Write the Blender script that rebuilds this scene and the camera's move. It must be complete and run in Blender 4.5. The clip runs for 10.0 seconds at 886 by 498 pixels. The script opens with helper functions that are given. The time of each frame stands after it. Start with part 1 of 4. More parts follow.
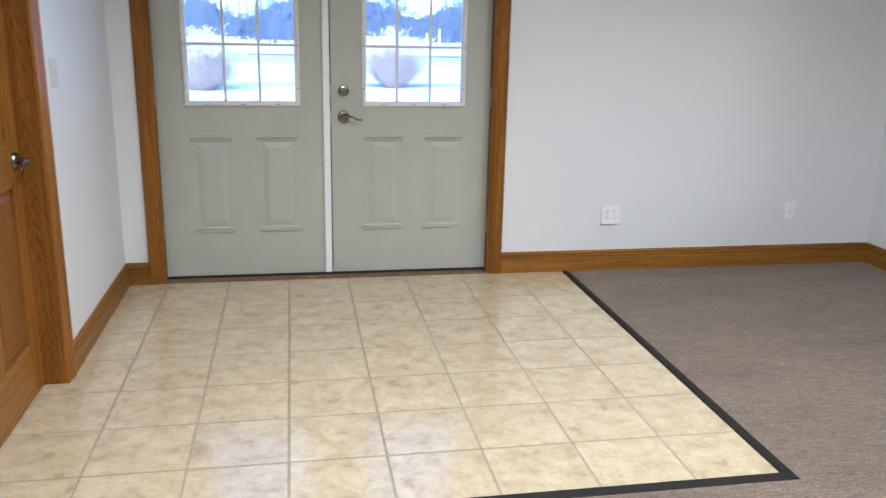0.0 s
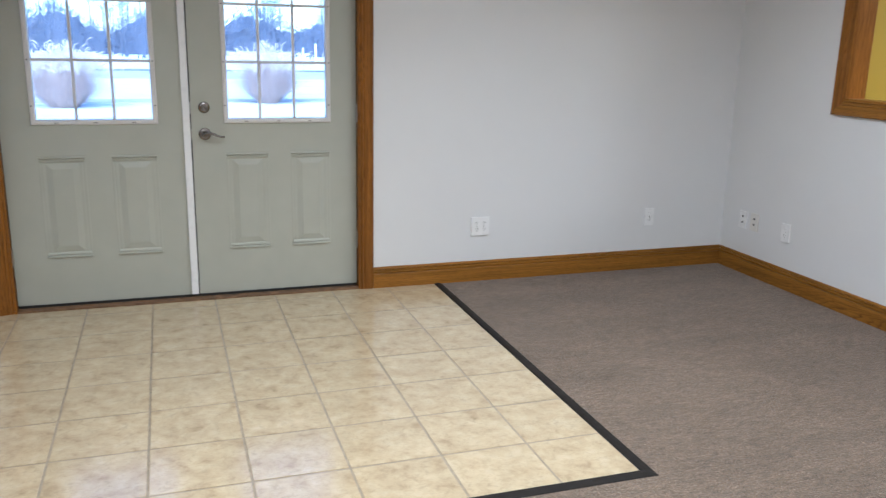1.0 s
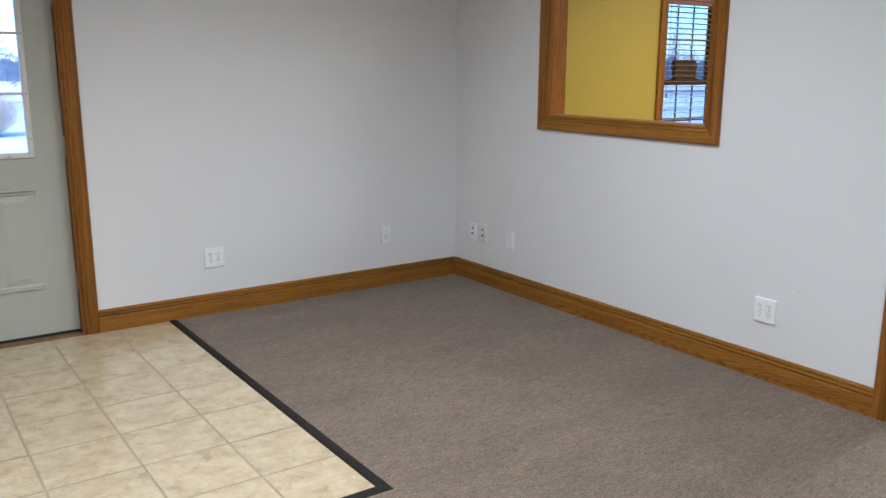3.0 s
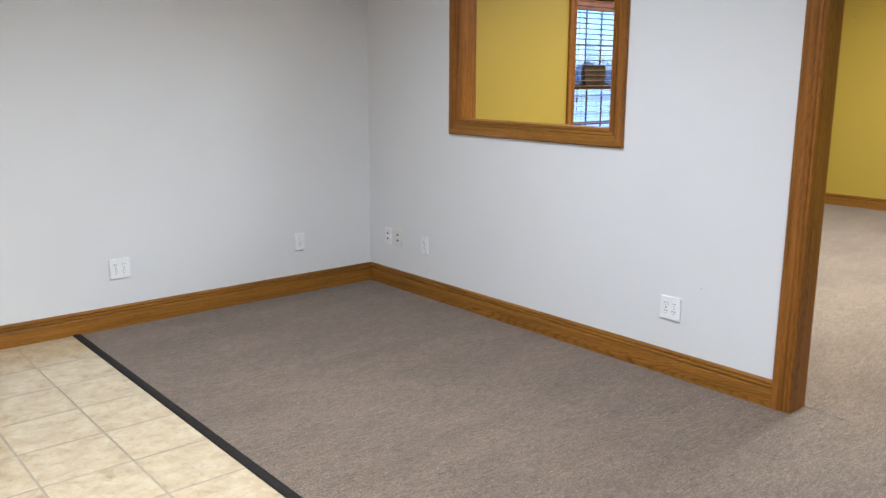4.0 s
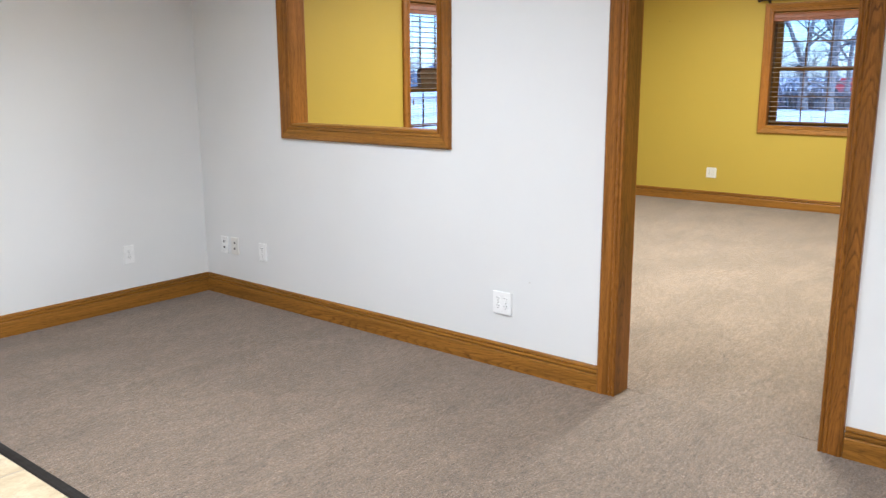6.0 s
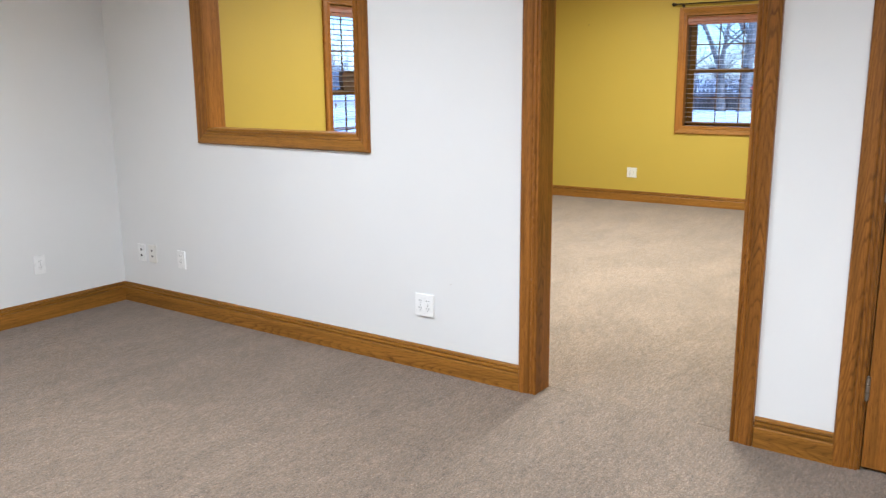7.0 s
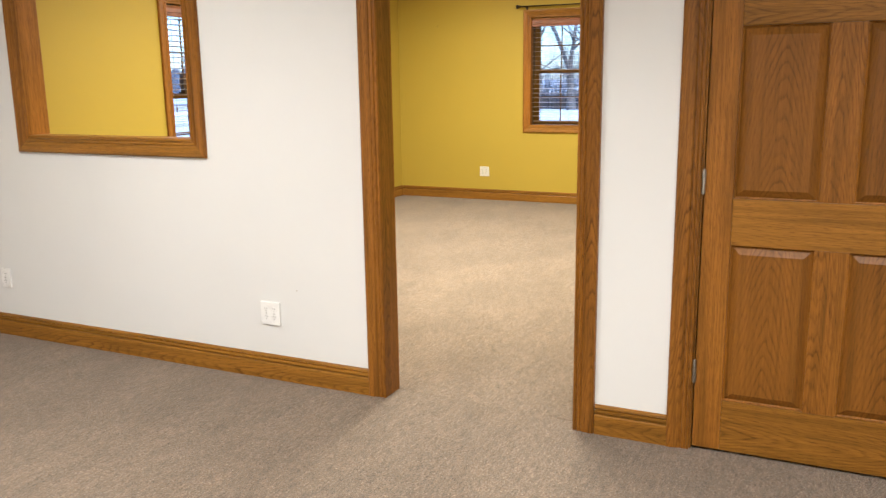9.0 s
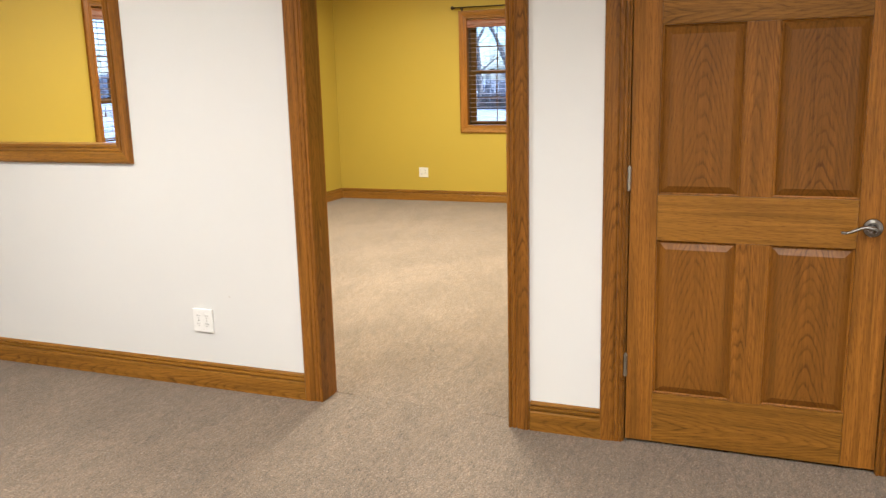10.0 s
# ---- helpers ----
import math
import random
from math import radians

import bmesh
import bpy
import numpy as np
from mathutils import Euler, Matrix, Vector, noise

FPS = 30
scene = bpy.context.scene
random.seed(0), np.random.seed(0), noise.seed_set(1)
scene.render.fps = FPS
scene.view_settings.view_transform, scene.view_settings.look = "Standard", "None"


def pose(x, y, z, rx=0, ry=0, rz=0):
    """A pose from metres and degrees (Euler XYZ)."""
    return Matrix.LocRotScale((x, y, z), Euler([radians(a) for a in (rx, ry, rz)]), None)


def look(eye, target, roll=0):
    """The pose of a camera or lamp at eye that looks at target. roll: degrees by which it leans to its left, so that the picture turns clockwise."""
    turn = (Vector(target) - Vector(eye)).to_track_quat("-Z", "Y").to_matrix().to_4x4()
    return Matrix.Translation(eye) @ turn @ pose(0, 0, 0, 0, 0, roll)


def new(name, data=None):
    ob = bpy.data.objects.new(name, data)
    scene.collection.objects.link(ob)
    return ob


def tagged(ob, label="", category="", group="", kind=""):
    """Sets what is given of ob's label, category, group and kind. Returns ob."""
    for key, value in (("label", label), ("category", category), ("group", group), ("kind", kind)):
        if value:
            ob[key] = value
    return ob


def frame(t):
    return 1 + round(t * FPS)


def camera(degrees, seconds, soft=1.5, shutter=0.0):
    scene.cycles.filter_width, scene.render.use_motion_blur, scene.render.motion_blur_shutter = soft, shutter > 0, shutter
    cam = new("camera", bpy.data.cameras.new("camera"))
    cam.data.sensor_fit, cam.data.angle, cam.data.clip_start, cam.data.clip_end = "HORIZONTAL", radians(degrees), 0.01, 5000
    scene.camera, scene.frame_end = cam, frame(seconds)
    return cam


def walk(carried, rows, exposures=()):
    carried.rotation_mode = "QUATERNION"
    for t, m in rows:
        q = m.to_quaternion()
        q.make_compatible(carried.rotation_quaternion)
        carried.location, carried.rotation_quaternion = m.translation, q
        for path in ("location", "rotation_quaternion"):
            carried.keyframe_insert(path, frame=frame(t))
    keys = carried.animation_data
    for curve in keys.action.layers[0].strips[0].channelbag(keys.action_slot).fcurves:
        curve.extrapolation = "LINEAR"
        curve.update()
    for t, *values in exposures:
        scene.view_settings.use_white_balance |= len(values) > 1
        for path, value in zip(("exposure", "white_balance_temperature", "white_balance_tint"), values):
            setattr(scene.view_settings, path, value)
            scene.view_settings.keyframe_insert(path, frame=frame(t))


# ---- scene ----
cam = camera(56.3, 10.0, soft=1.35, shutter=0.3)

# seconds, stops, kelvin, tint
EXPOSURES = [(0.0, 2.15, 4500, 10), (1.0, 1.99, 4500, 10), (1.5, 1.75, 4500, 10), (2.0, 1.67, 4515, 10), (2.5, 1.71, 4530, 10), (4.0, 2.19, 4530, 10), (5.0, 2.29, 4560, 10), (5.7, 2.48, 4600, 10), (7.0, 2.54, 4590, 10), (8.0, 2.58, 4980, 10), (10.0, 2.57, 5200, 10)]
PATH = [
    (0, (-3.633, -4.616, 1.431), (-3.284, -2.718, 0.907), 1.2),
    (0.5, (-3.597, -4.616, 1.428), (-3.106, -2.743, 0.929), 1.3),
    (1, (-3.551, -4.623, 1.436), (-2.933, -2.784, 0.949), 1.2),
    (1.5, (-3.511, -4.636, 1.436), (-2.76, -2.843, 0.965), 1.1),
    (2, (-3.459, -4.651, 1.437), (-2.545, -2.931, 0.987), 0.9),
    (2.5, (-3.426, -4.674, 1.443), (-2.395, -3.017, 1.006), 0.5),
    (4, (-3.346, -4.724, 1.443), (-2.078, -3.234, 1.028), 0.2),
    (4.5, (-3.329, -4.746, 1.452), (-1.998, -3.311, 1.037), 0.1),
    (5, (-3.312, -4.773, 1.45), (-1.915, -3.402, 1.037), -0.1),
    (5.5, (-3.293, -4.791, 1.448), (-1.837, -3.484, 1.036), -0.1),
    (7, (-3.246, -4.855, 1.449), (-1.635, -3.74, 1.045), -0.4),
    (7.5, (-3.222, -4.869, 1.448), (-1.563, -3.826, 1.043), -0.2),
    (8, (-3.208, -4.89, 1.451), (-1.507, -3.921, 1.046), -0.3),
    (8.5, (-3.186, -4.908, 1.446), (-1.448, -4.004, 1.043), -0.6),
    (9, (-3.168, -4.925, 1.448), (-1.397, -4.089, 1.044), -0.8),
    (9.5, (-3.155, -4.948, 1.446), (-1.354, -4.175, 1.046), -1.1),
    (10, (-3.148, -4.974, 1.445), (-1.325, -4.259, 1.042), -1.4),
]
walk(cam, [(t, look(eye, target, roll)) for t, eye, target, roll in PATH], EXPOSURES)

# ---- world, sun, ceiling lamps, exposure ----
world = bpy.data.worlds.new("world")
scene.world = world
world.use_nodes = True
wn = world.node_tree.nodes
sky = wn.new("ShaderNodeTexSky")
sky.sky_type = "NISHITA"
sky.sun_disc = False
sky.sun_elevation = radians(38)
sky.sun_rotation = radians(200)
sky.air_density = 1.0
sky.dust_density = 0.4
sky.ozone_density = 6.0
wn["Background"].inputs["Strength"].default_value = 0.11
world.node_tree.links.new(sky.outputs["Color"], wn["Background"].inputs["Color"])

sun_data = bpy.data.lights.new("sun", "SUN")
sun_data.energy = 2.0
sun_data.angle = radians(75)
sun_data.color = (1.0, 0.98, 0.95)
sun = new("sun", sun_data)
sun.matrix_world = look((0, 0, 30), (4, 12, 20.1))

CEIL = 2.62
LAMP_MAIN, LAMP_YELLOW = 9.9, 18.2
WARM, WARMER = (1.12, 0.935, 0.685), (1.12, 0.938, 0.655)
# x, y, power and spread of each ceiling fixture
FIXTURES = [(-1.60, -2.20, LAMP_MAIN * 1.0, 154), (-3.5, -2.5, LAMP_MAIN * 0.92, 150), (-2.0, -5.0, LAMP_MAIN * 1.03, 150), (-3.5, -5.2, LAMP_MAIN * 1.1, 150),
            (1.8, -1.25, LAMP_YELLOW * 0.40, 165), (1.95, -2.89, LAMP_YELLOW * 1.30, 155), (4.1, -2.92, LAMP_YELLOW * 0.88, 178), (4.1, -1.25, LAMP_YELLOW * 0.84, 178)]
for fx, fy, watts, wide in FIXTURES:
    ld = bpy.data.lights.new("troffer_lamp", "AREA")
    ld.shape, ld.size, ld.size_y = "RECTANGLE", 0.56, 1.16
    ld.energy, ld.color, ld.spread = watts, WARMER if fx > 0 else WARM, radians(wide)
    new("troffer_lamp", ld).matrix_world = pose(fx, fy, CEIL - 0.02, 0, 0, 90 if fx > 0 else 0)


# ---- materials ----
def mat(name):
    m = bpy.data.materials.new(name)
    m.use_nodes = True
    nt = m.node_tree
    b = nt.nodes["Principled BSDF"]
    return m, nt, b


def coords(nt, scale=(1, 1, 1), shift=True):
    """Object coordinates, shifted by each object's own random number, then scaled."""
    tc = nt.nodes.new("ShaderNodeTexCoord")
    out = tc.outputs["Object"]
    if shift:
        oi = nt.nodes.new("ShaderNodeObjectInfo")
        mul = nt.nodes.new("ShaderNodeVectorMath")
        mul.operation = "MULTIPLY_ADD"
        nt.links.new(oi.outputs["Random"], mul.inputs[0])
        mul.inputs[1].default_value = (17.3, 9.7, 13.1)
        nt.links.new(out, mul.inputs[2])
        out = mul.outputs[0]
    mp = nt.nodes.new("ShaderNodeMapping")
    mp.inputs["Scale"].default_value = scale
    nt.links.new(out, mp.inputs["Vector"])
    return mp.outputs[0]


def noise_tex(nt, vec, scale, detail=3.0, rough=0.55, distortion=0.0):
    n = nt.nodes.new("ShaderNodeTexNoise")
    n.inputs["Scale"].default_value = scale
    n.inputs["Detail"].default_value = detail
    n.inputs["Roughness"].default_value = rough
    n.inputs["Distortion"].default_value = distortion
    nt.links.new(vec, n.inputs["Vector"])
    return n.outputs["Fac"]


def ramp(nt, fac, stops):
    r = nt.nodes.new("ShaderNodeValToRGB")
    el = r.color_ramp.elements
    while len(el) < len(stops):
        el.new(0.5)
    for e, (p, c) in zip(el, stops):
        e.position = p
        e.color = (*c, 1) if len(c) == 3 else c
    nt.links.new(fac, r.inputs[0])
    return r.outputs[0]


def grey(v):
    return (v, v, v)


def mix(nt, fac, a, b, mode="MIX"):
    m = nt.nodes.new("ShaderNodeMix")
    m.data_type, m.blend_type = "RGBA", mode
    for sock, val in ((m.inputs[0], fac), (m.inputs[6], a), (m.inputs[7], b)):
        if isinstance(val, (float, int)):
            sock.default_value = val
        elif isinstance(val, tuple):
            sock.default_value = (*val, 1)
        else:
            nt.links.new(val, sock)
    return m.outputs[2]


def math_node(nt, op, a, b=0.0):
    m = nt.nodes.new("ShaderNodeMath")
    m.operation = op
    for sock, val in zip(m.inputs, (a, b)):
        if isinstance(val, (float, int)):
            sock.default_value = val
        else:
            nt.links.new(val, sock)
    return m.outputs[0]


def bump(nt, b, height, strength, distance):
    n = nt.nodes.new("ShaderNodeBump")
    n.inputs["Strength"].default_value = strength
    n.inputs["Distance"].default_value = distance
    nt.links.new(height, n.inputs["Height"])
    nt.links.new(n.outputs[0], b.inputs["Normal"])


def plain(name, color, rough=0.5, metal=0.0, var=0.06, scale=6.0, bump_size=0.0):
    """A painted, moulded or cast surface with slight unevenness."""
    m, nt, b = mat(name)
    v = coords(nt)
    n = noise_tex(nt, v, scale, 4)
    dark = tuple(c * (1 - var) for c in color)
    lite = tuple(min(1, c * (1 + var)) for c in color)
    nt.links.new(ramp(nt, n, [(0.3, dark), (0.7, lite)]), b.inputs["Base Color"])
    r = ramp(nt, noise_tex(nt, v, scale * 5, 3), [(0.3, grey(max(0.02, rough - 0.06))), (0.7, grey(min(1, rough + 0.06)))])
    nt.links.new(r, b.inputs["Roughness"])
    b.inputs["Metallic"].default_value = metal
    if bump_size:
        bump(nt, b, noise_tex(nt, v, 260, 3), 0.25, bump_size)
    return m


def wall_paint(name, color, gloss=0.5):
    """Rolled wall paint: orange-peel stipple and faint large clouds."""
    m, nt, b = mat(name)
    v = coords(nt, shift=False)
    n = noise_tex(nt, v, 1.3, 5, 0.6)
    dark = tuple(c * 0.965 for c in color)
    nt.links.new(ramp(nt, n, [(0.3, dark), (0.7, color)]), b.inputs["Base Color"])
    b.inputs["Roughness"].default_value = 0.55
    b.inputs["Specular IOR Level"].default_value = gloss
    h = math_node(nt, "ADD", noise_tex(nt, v, 330, 2), math_node(nt, "MULTIPLY", noise_tex(nt, v, 40, 3), 0.6))
    bump(nt, b, h, 0.18, 0.0012)
    return m


def oak(name, axis, tone=0.775, heart_near=-0.01, heart_far=0.13, gold=1.0, climb_k=0.13, zig_k=0.022, dense=90.0, calm=0.35):
    """Varnished golden oak, flat-sawn, with its grain along one axis: growth rings that nest into cathedrals, streaks and open pores."""
    m, nt, b = mat(name)
    tc = nt.nodes.new("ShaderNodeTexCoord")
    oi = nt.nodes.new("ShaderNodeObjectInfo")
    rnd = oi.outputs["Random"]
    sep = nt.nodes.new("ShaderNodeSeparateXYZ")
    nt.links.new(tc.outputs["Object"], sep.inputs[0])
    w = sep.outputs[axis]
    u, d = [sep.outputs[k] for k in range(3) if k != axis]
    # nested pointed arches along the board, drawn out to straight lines at its sides
    lane = nt.nodes.new("ShaderNodeCombineXYZ")
    nt.links.new(math_node(nt, "MULTIPLY", rnd, 71.0), lane.inputs[0])
    nt.links.new(w, lane.inputs[1])
    wander = math_node(nt, "MULTIPLY", math_node(nt, "SUBTRACT", noise_tex(nt, lane.outputs[0], 2.5, 1.0), 0.5), 0.05)
    climb = math_node(nt, "MULTIPLY", math_node(nt, "ADD", w, math_node(nt, "MULTIPLY", wander, 5.0)), -climb_k)
    long_v = [1.0 if k != axis else 0.045 for k in range(3)]
    zig = noise_tex(nt, coords(nt, long_v), 36, 1.0, 0.4)
    fray = noise_tex(nt, coords(nt, long_v), 150, 2, 0.6)
    off = math_node(nt, "ADD", math_node(nt, "ADD", math_node(nt, "MULTIPLY", rnd, heart_far - heart_near), heart_near), math_node(nt, "MULTIPLY", wander, 0.25))
    heart = nt.nodes.new("ShaderNodeCombineXYZ")
    nt.links.new(math_node(nt, "ADD", u, off), heart.inputs[0])
    nt.links.new(math_node(nt, "ADD", d, off), heart.inputs[1])
    rad = nt.nodes.new("ShaderNodeVectorMath")
    rad.operation = "LENGTH"
    nt.links.new(heart.outputs[0], rad.inputs[0])
    r1 = rad.outputs["Value"]
    flank = math_node(nt, "ADD", math_node(nt, "MULTIPLY", r1, 0.60), math_node(nt, "MULTIPLY", math_node(nt, "MULTIPLY", r1, r1), 3.5))
    val = math_node(nt, "ADD", math_node(nt, "SUBTRACT", climb, flank),
                    math_node(nt, "ADD", math_node(nt, "MULTIPLY", zig, zig_k), math_node(nt, "MULTIPLY", fray, 0.0024)))
    rings = math_node(nt, "MULTIPLY", val, dense)
    lines = math_node(nt, "FRACT", rings)
    # no two rings equally dark; on the flanks they run together into straight grain
    each = nt.nodes.new("ShaderNodeTexWhiteNoise")
    each.noise_dimensions = "1D"
    nt.links.new(math_node(nt, "FLOOR", rings), each.inputs["W"])
    near = ramp(nt, math_node(nt, "ADD", r1, math_node(nt, "MULTIPLY", zig, 0.03)), [(0.055, grey(1.0)), (0.110, grey(0.26))])
    clear = math_node(nt, "MULTIPLY", near, ramp(nt, each.outputs["Value"], [(0.0, grey(0.40)), (1.0, grey(1.0))]))
    fine = [1.0, 1.0, 1.0]
    fine[axis] = 0.022
    f = coords(nt, fine)
    streak = noise_tex(nt, f, 120, 4, 0.7)
    pore = noise_tex(nt, coords(nt, [1.0 if k != axis else 0.05 for k in range(3)]), 520, 2, 0.6)
    tone_n = noise_tex(nt, coords(nt, [1.0 if k != axis else 0.15 for k in range(3)]), 5.0, 2)

    def soft(k):
        return grey(1.0 + (k - 1.0) * (1.0 - calm))

    def shade(k, warm=1.0):
        return (0.350 * tone * k, 0.140 * tone * k * warm * gold, 0.0155 * tone * k * warm * gold)
    base = ramp(nt, lines, [(0.0, shade(1.02)), (0.40, shade(1.04)), (0.66, shade(0.93)), (0.85, shade(0.47, 0.90)), (0.95, shade(0.60, 0.94)), (1.0, shade(1.0))])
    base = mix(nt, clear, shade(0.97), base)
    # rings fade in and out over the board; soft darker bands run with the grain
    fade = noise_tex(nt, coords(nt, [1.0 if k != axis else 0.3 for k in range(3)]), 9.0, 2)
    base = mix(nt, ramp(nt, fade, [(0.38, grey(0.60)), (0.60, grey(0.0))]), base, shade(0.95))
    band = noise_tex(nt, coords(nt, [1.0 if k != axis else 0.03 for k in range(3)]), 38, 3, 0.6)
    base = mix(nt, 1.0, base, ramp(nt, band, [(0.30, soft(0.68)), (0.50, grey(1.0)), (0.75, soft(1.20))]), "MULTIPLY")
    c = mix(nt, 1.0, base, ramp(nt, streak, [(0.34, soft(0.70)), (0.58, soft(1.08))]), "MULTIPLY")
    c = mix(nt, math_node(nt, "MULTIPLY", ramp(nt, pore, [(0.50, grey(0.0)), (0.64, grey(0.80 - 0.55 * calm))]), ramp(nt, lines, [(0.25, grey(0.35)), (0.85, grey(1.0)), (1.0, grey(0.4))])), c, (0.10 * tone, 0.034 * tone, 0.006 * tone))
    c = mix(nt, 1.0, c, ramp(nt, tone_n, [(0.25, grey(0.86)), (0.75, grey(1.12))]), "MULTIPLY")
    bright = math_node(nt, "ADD", math_node(nt, "MULTIPLY", rnd, 0.24), 0.90)
    c = mix(nt, 1.0, c, bright, "MULTIPLY")
    nt.links.new(c, b.inputs["Base Color"])
    nt.links.new(ramp(nt, streak, [(0.3, grey(0.42)), (0.7, grey(0.30))]), b.inputs["Roughness"])
    b.inputs["Specular IOR Level"].default_value = 0.20
    bump(nt, b, math_node(nt, "SUBTRACT", streak, math_node(nt, "MULTIPLY", pore, 0.7)), 0.22, 0.0008)
    return m


OAK_X, OAK_Y = oak("oak_grain_x", 0, 0.79, gold=1.12, calm=0.15), oak("oak_grain_y", 1, 0.81, gold=1.12, calm=0.10)
OAK_Z = oak("oak_grain_z", 2, 0.79, gold=1.01, zig_k=0.030, dense=100.0, calm=0.0)
OAK_PANEL = oak("oak_panel_veneer", 2, 0.635, -0.012, 0.012, 1.01, climb_k=0.27, zig_k=0.019, dense=66.0, calm=0.35)
SASH_X, SASH_Z = oak("brown_sash_oak_x", 0, 0.42, gold=1.2), oak("brown_sash_oak_z", 2, 0.42, gold=1.2)
WHITE = wall_paint("white_wall_paint", (0.760, 0.757, 0.745))
YELLOW = wall_paint("yellow_wall_paint", (0.395, 0.283, 0.030), 0.22)
CEIL_M = wall_paint("ceiling_white", (0.78, 0.77, 0.74))
GREIGE = plain("greige_door_paint", (0.448, 0.455, 0.380), 0.38, var=0.03, bump_size=0.0004)
LITE_M = plain("white_lite_frame", (0.72, 0.705, 0.665), 0.4, var=0.03)
NICKEL = plain("satin_nickel", (0.23, 0.21, 0.19), 0.24, 1.0)
IVORY = plain("ivory_plastic", (0.60, 0.57, 0.50), 0.35, var=0.02)
PLATE = plain("white_plastic", (0.85, 0.845, 0.83), 0.3, var=0.02)
ALMOND = plain("aged_white_plastic", (0.76, 0.735, 0.68), 0.35, var=0.02)
CAP = plain("grey_screw_cap", (0.20, 0.19, 0.17), 0.5)
SPACKLE = plain("tan_spackle", (0.52, 0.47, 0.42), 0.7)
SLOT = plain("dark_slot", (0.03, 0.028, 0.025), 0.6)
VINYL = plain("charcoal_vinyl", (0.021, 0.018, 0.0155), 0.68, var=0.15, bump_size=0.0006)
VINYL.node_tree.nodes["Principled BSDF"].inputs["Specular IOR Level"].default_value = 0.12
RUBBER = plain("black_rubber", (0.02, 0.02, 0.02), 0.7)
BRONZE = plain("dark_bronze", (0.035, 0.024, 0.018), 0.38, 0.8)
GROUT = plain("tan_grout", (0.31, 0.255, 0.170), 0.9, var=0.15, scale=30, bump_size=0.002)
VALANCE = plain("reddish_stained_wood", (0.20, 0.068, 0.022), 0.4, var=0.2, scale=14)
SLAT = plain("wood_toned_slat", (0.36, 0.30, 0.235), 0.3, var=0.15, scale=12)
# dark brown that paints the backlit shade of the window reveals
JAMB_SHADE = plain("jamb_shade_brown", (0.050, 0.031, 0.017), 0.5, var=0.1)
WORN = plain("worn_oak", (0.165, 0.092, 0.040), 0.7, var=0.35, scale=18, bump_size=0.001)
CORD = plain("brown_cord", (0.14, 0.09, 0.05), 0.8)
BOXM = plain("brown_box_wood", (0.13, 0.075, 0.035), 0.6, var=0.25, scale=20)
DIFF = plain("diffuser_plastic", (0.85, 0.85, 0.85), 0.4)
STEEL = plain("white_enamel", (0.75, 0.75, 0.74), 0.35)
HINGE = plain("worn_steel_hinge", (0.42, 0.40, 0.36), 0.35, 1.0)


def carpet_material():
    """Heathered loop-pile carpet in grey beige."""
    m, nt, b = mat("heather_carpet")
    v = coords(nt, shift=False)
    tuft = noise_tex(nt, v, 210, 2, 0.7)
    fleck = noise_tex(nt, v, 135, 3, 0.75)
    streak = noise_tex(nt, coords(nt, (0.28, 1, 1), False), 85, 3, 0.7)
    yarn = noise_tex(nt, coords(nt, (0.5, 1, 1), False), 150, 2, 0.6)
    cloud = noise_tex(nt, v, 1.6, 5, 0.6)
    c = ramp(nt, fleck, [(0.30, (0.0930, 0.0683, 0.0473)), (0.45, (0.1715, 0.1290, 0.0900)), (0.57, (0.2240, 0.1705, 0.1200)), (0.70, (0.372, 0.292, 0.214))])
    c = mix(nt, 1.0, c, ramp(nt, streak, [(0.3, grey(0.68)), (0.7, grey(1.24))]), "MULTIPLY")
    c = mix(nt, 1.0, c, ramp(nt, tuft, [(0.3, grey(0.70)), (0.7, grey(1.22))]), "MULTIPLY")
    c = mix(nt, 1.0, c, ramp(nt, cloud, [(0.3, grey(0.92)), (0.7, grey(1.05))]), "MULTIPLY")
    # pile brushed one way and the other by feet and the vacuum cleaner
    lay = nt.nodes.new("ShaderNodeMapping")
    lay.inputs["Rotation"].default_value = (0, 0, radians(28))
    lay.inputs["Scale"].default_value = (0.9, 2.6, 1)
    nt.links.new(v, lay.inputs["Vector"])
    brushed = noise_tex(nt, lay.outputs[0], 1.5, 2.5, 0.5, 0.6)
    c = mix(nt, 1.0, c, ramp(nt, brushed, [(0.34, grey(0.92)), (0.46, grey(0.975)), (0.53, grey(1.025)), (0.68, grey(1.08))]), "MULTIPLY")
    # yarns of slightly rosy, tan and grey colour twisted together
    c = mix(nt, 1.0, c, ramp(nt, yarn, [(0.36, (1.06, 0.99, 0.93)), (0.50, (1.02, 1.0, 0.96)), (0.64, (0.97, 1.005, 0.99))]), "MULTIPLY")
    nt.links.new(c, b.inputs["Base Color"])
    b.inputs["Roughness"].default_value = 0.95
    b.inputs["Specular IOR Level"].default_value = 0.15
    b.inputs["Sheen Weight"].default_value = 0.15
    h = math_node(nt, "ADD", tuft, math_node(nt, "MULTIPLY", fleck, 0.8))
    bump(nt, b, h, 0.9, 0.006)
    return m


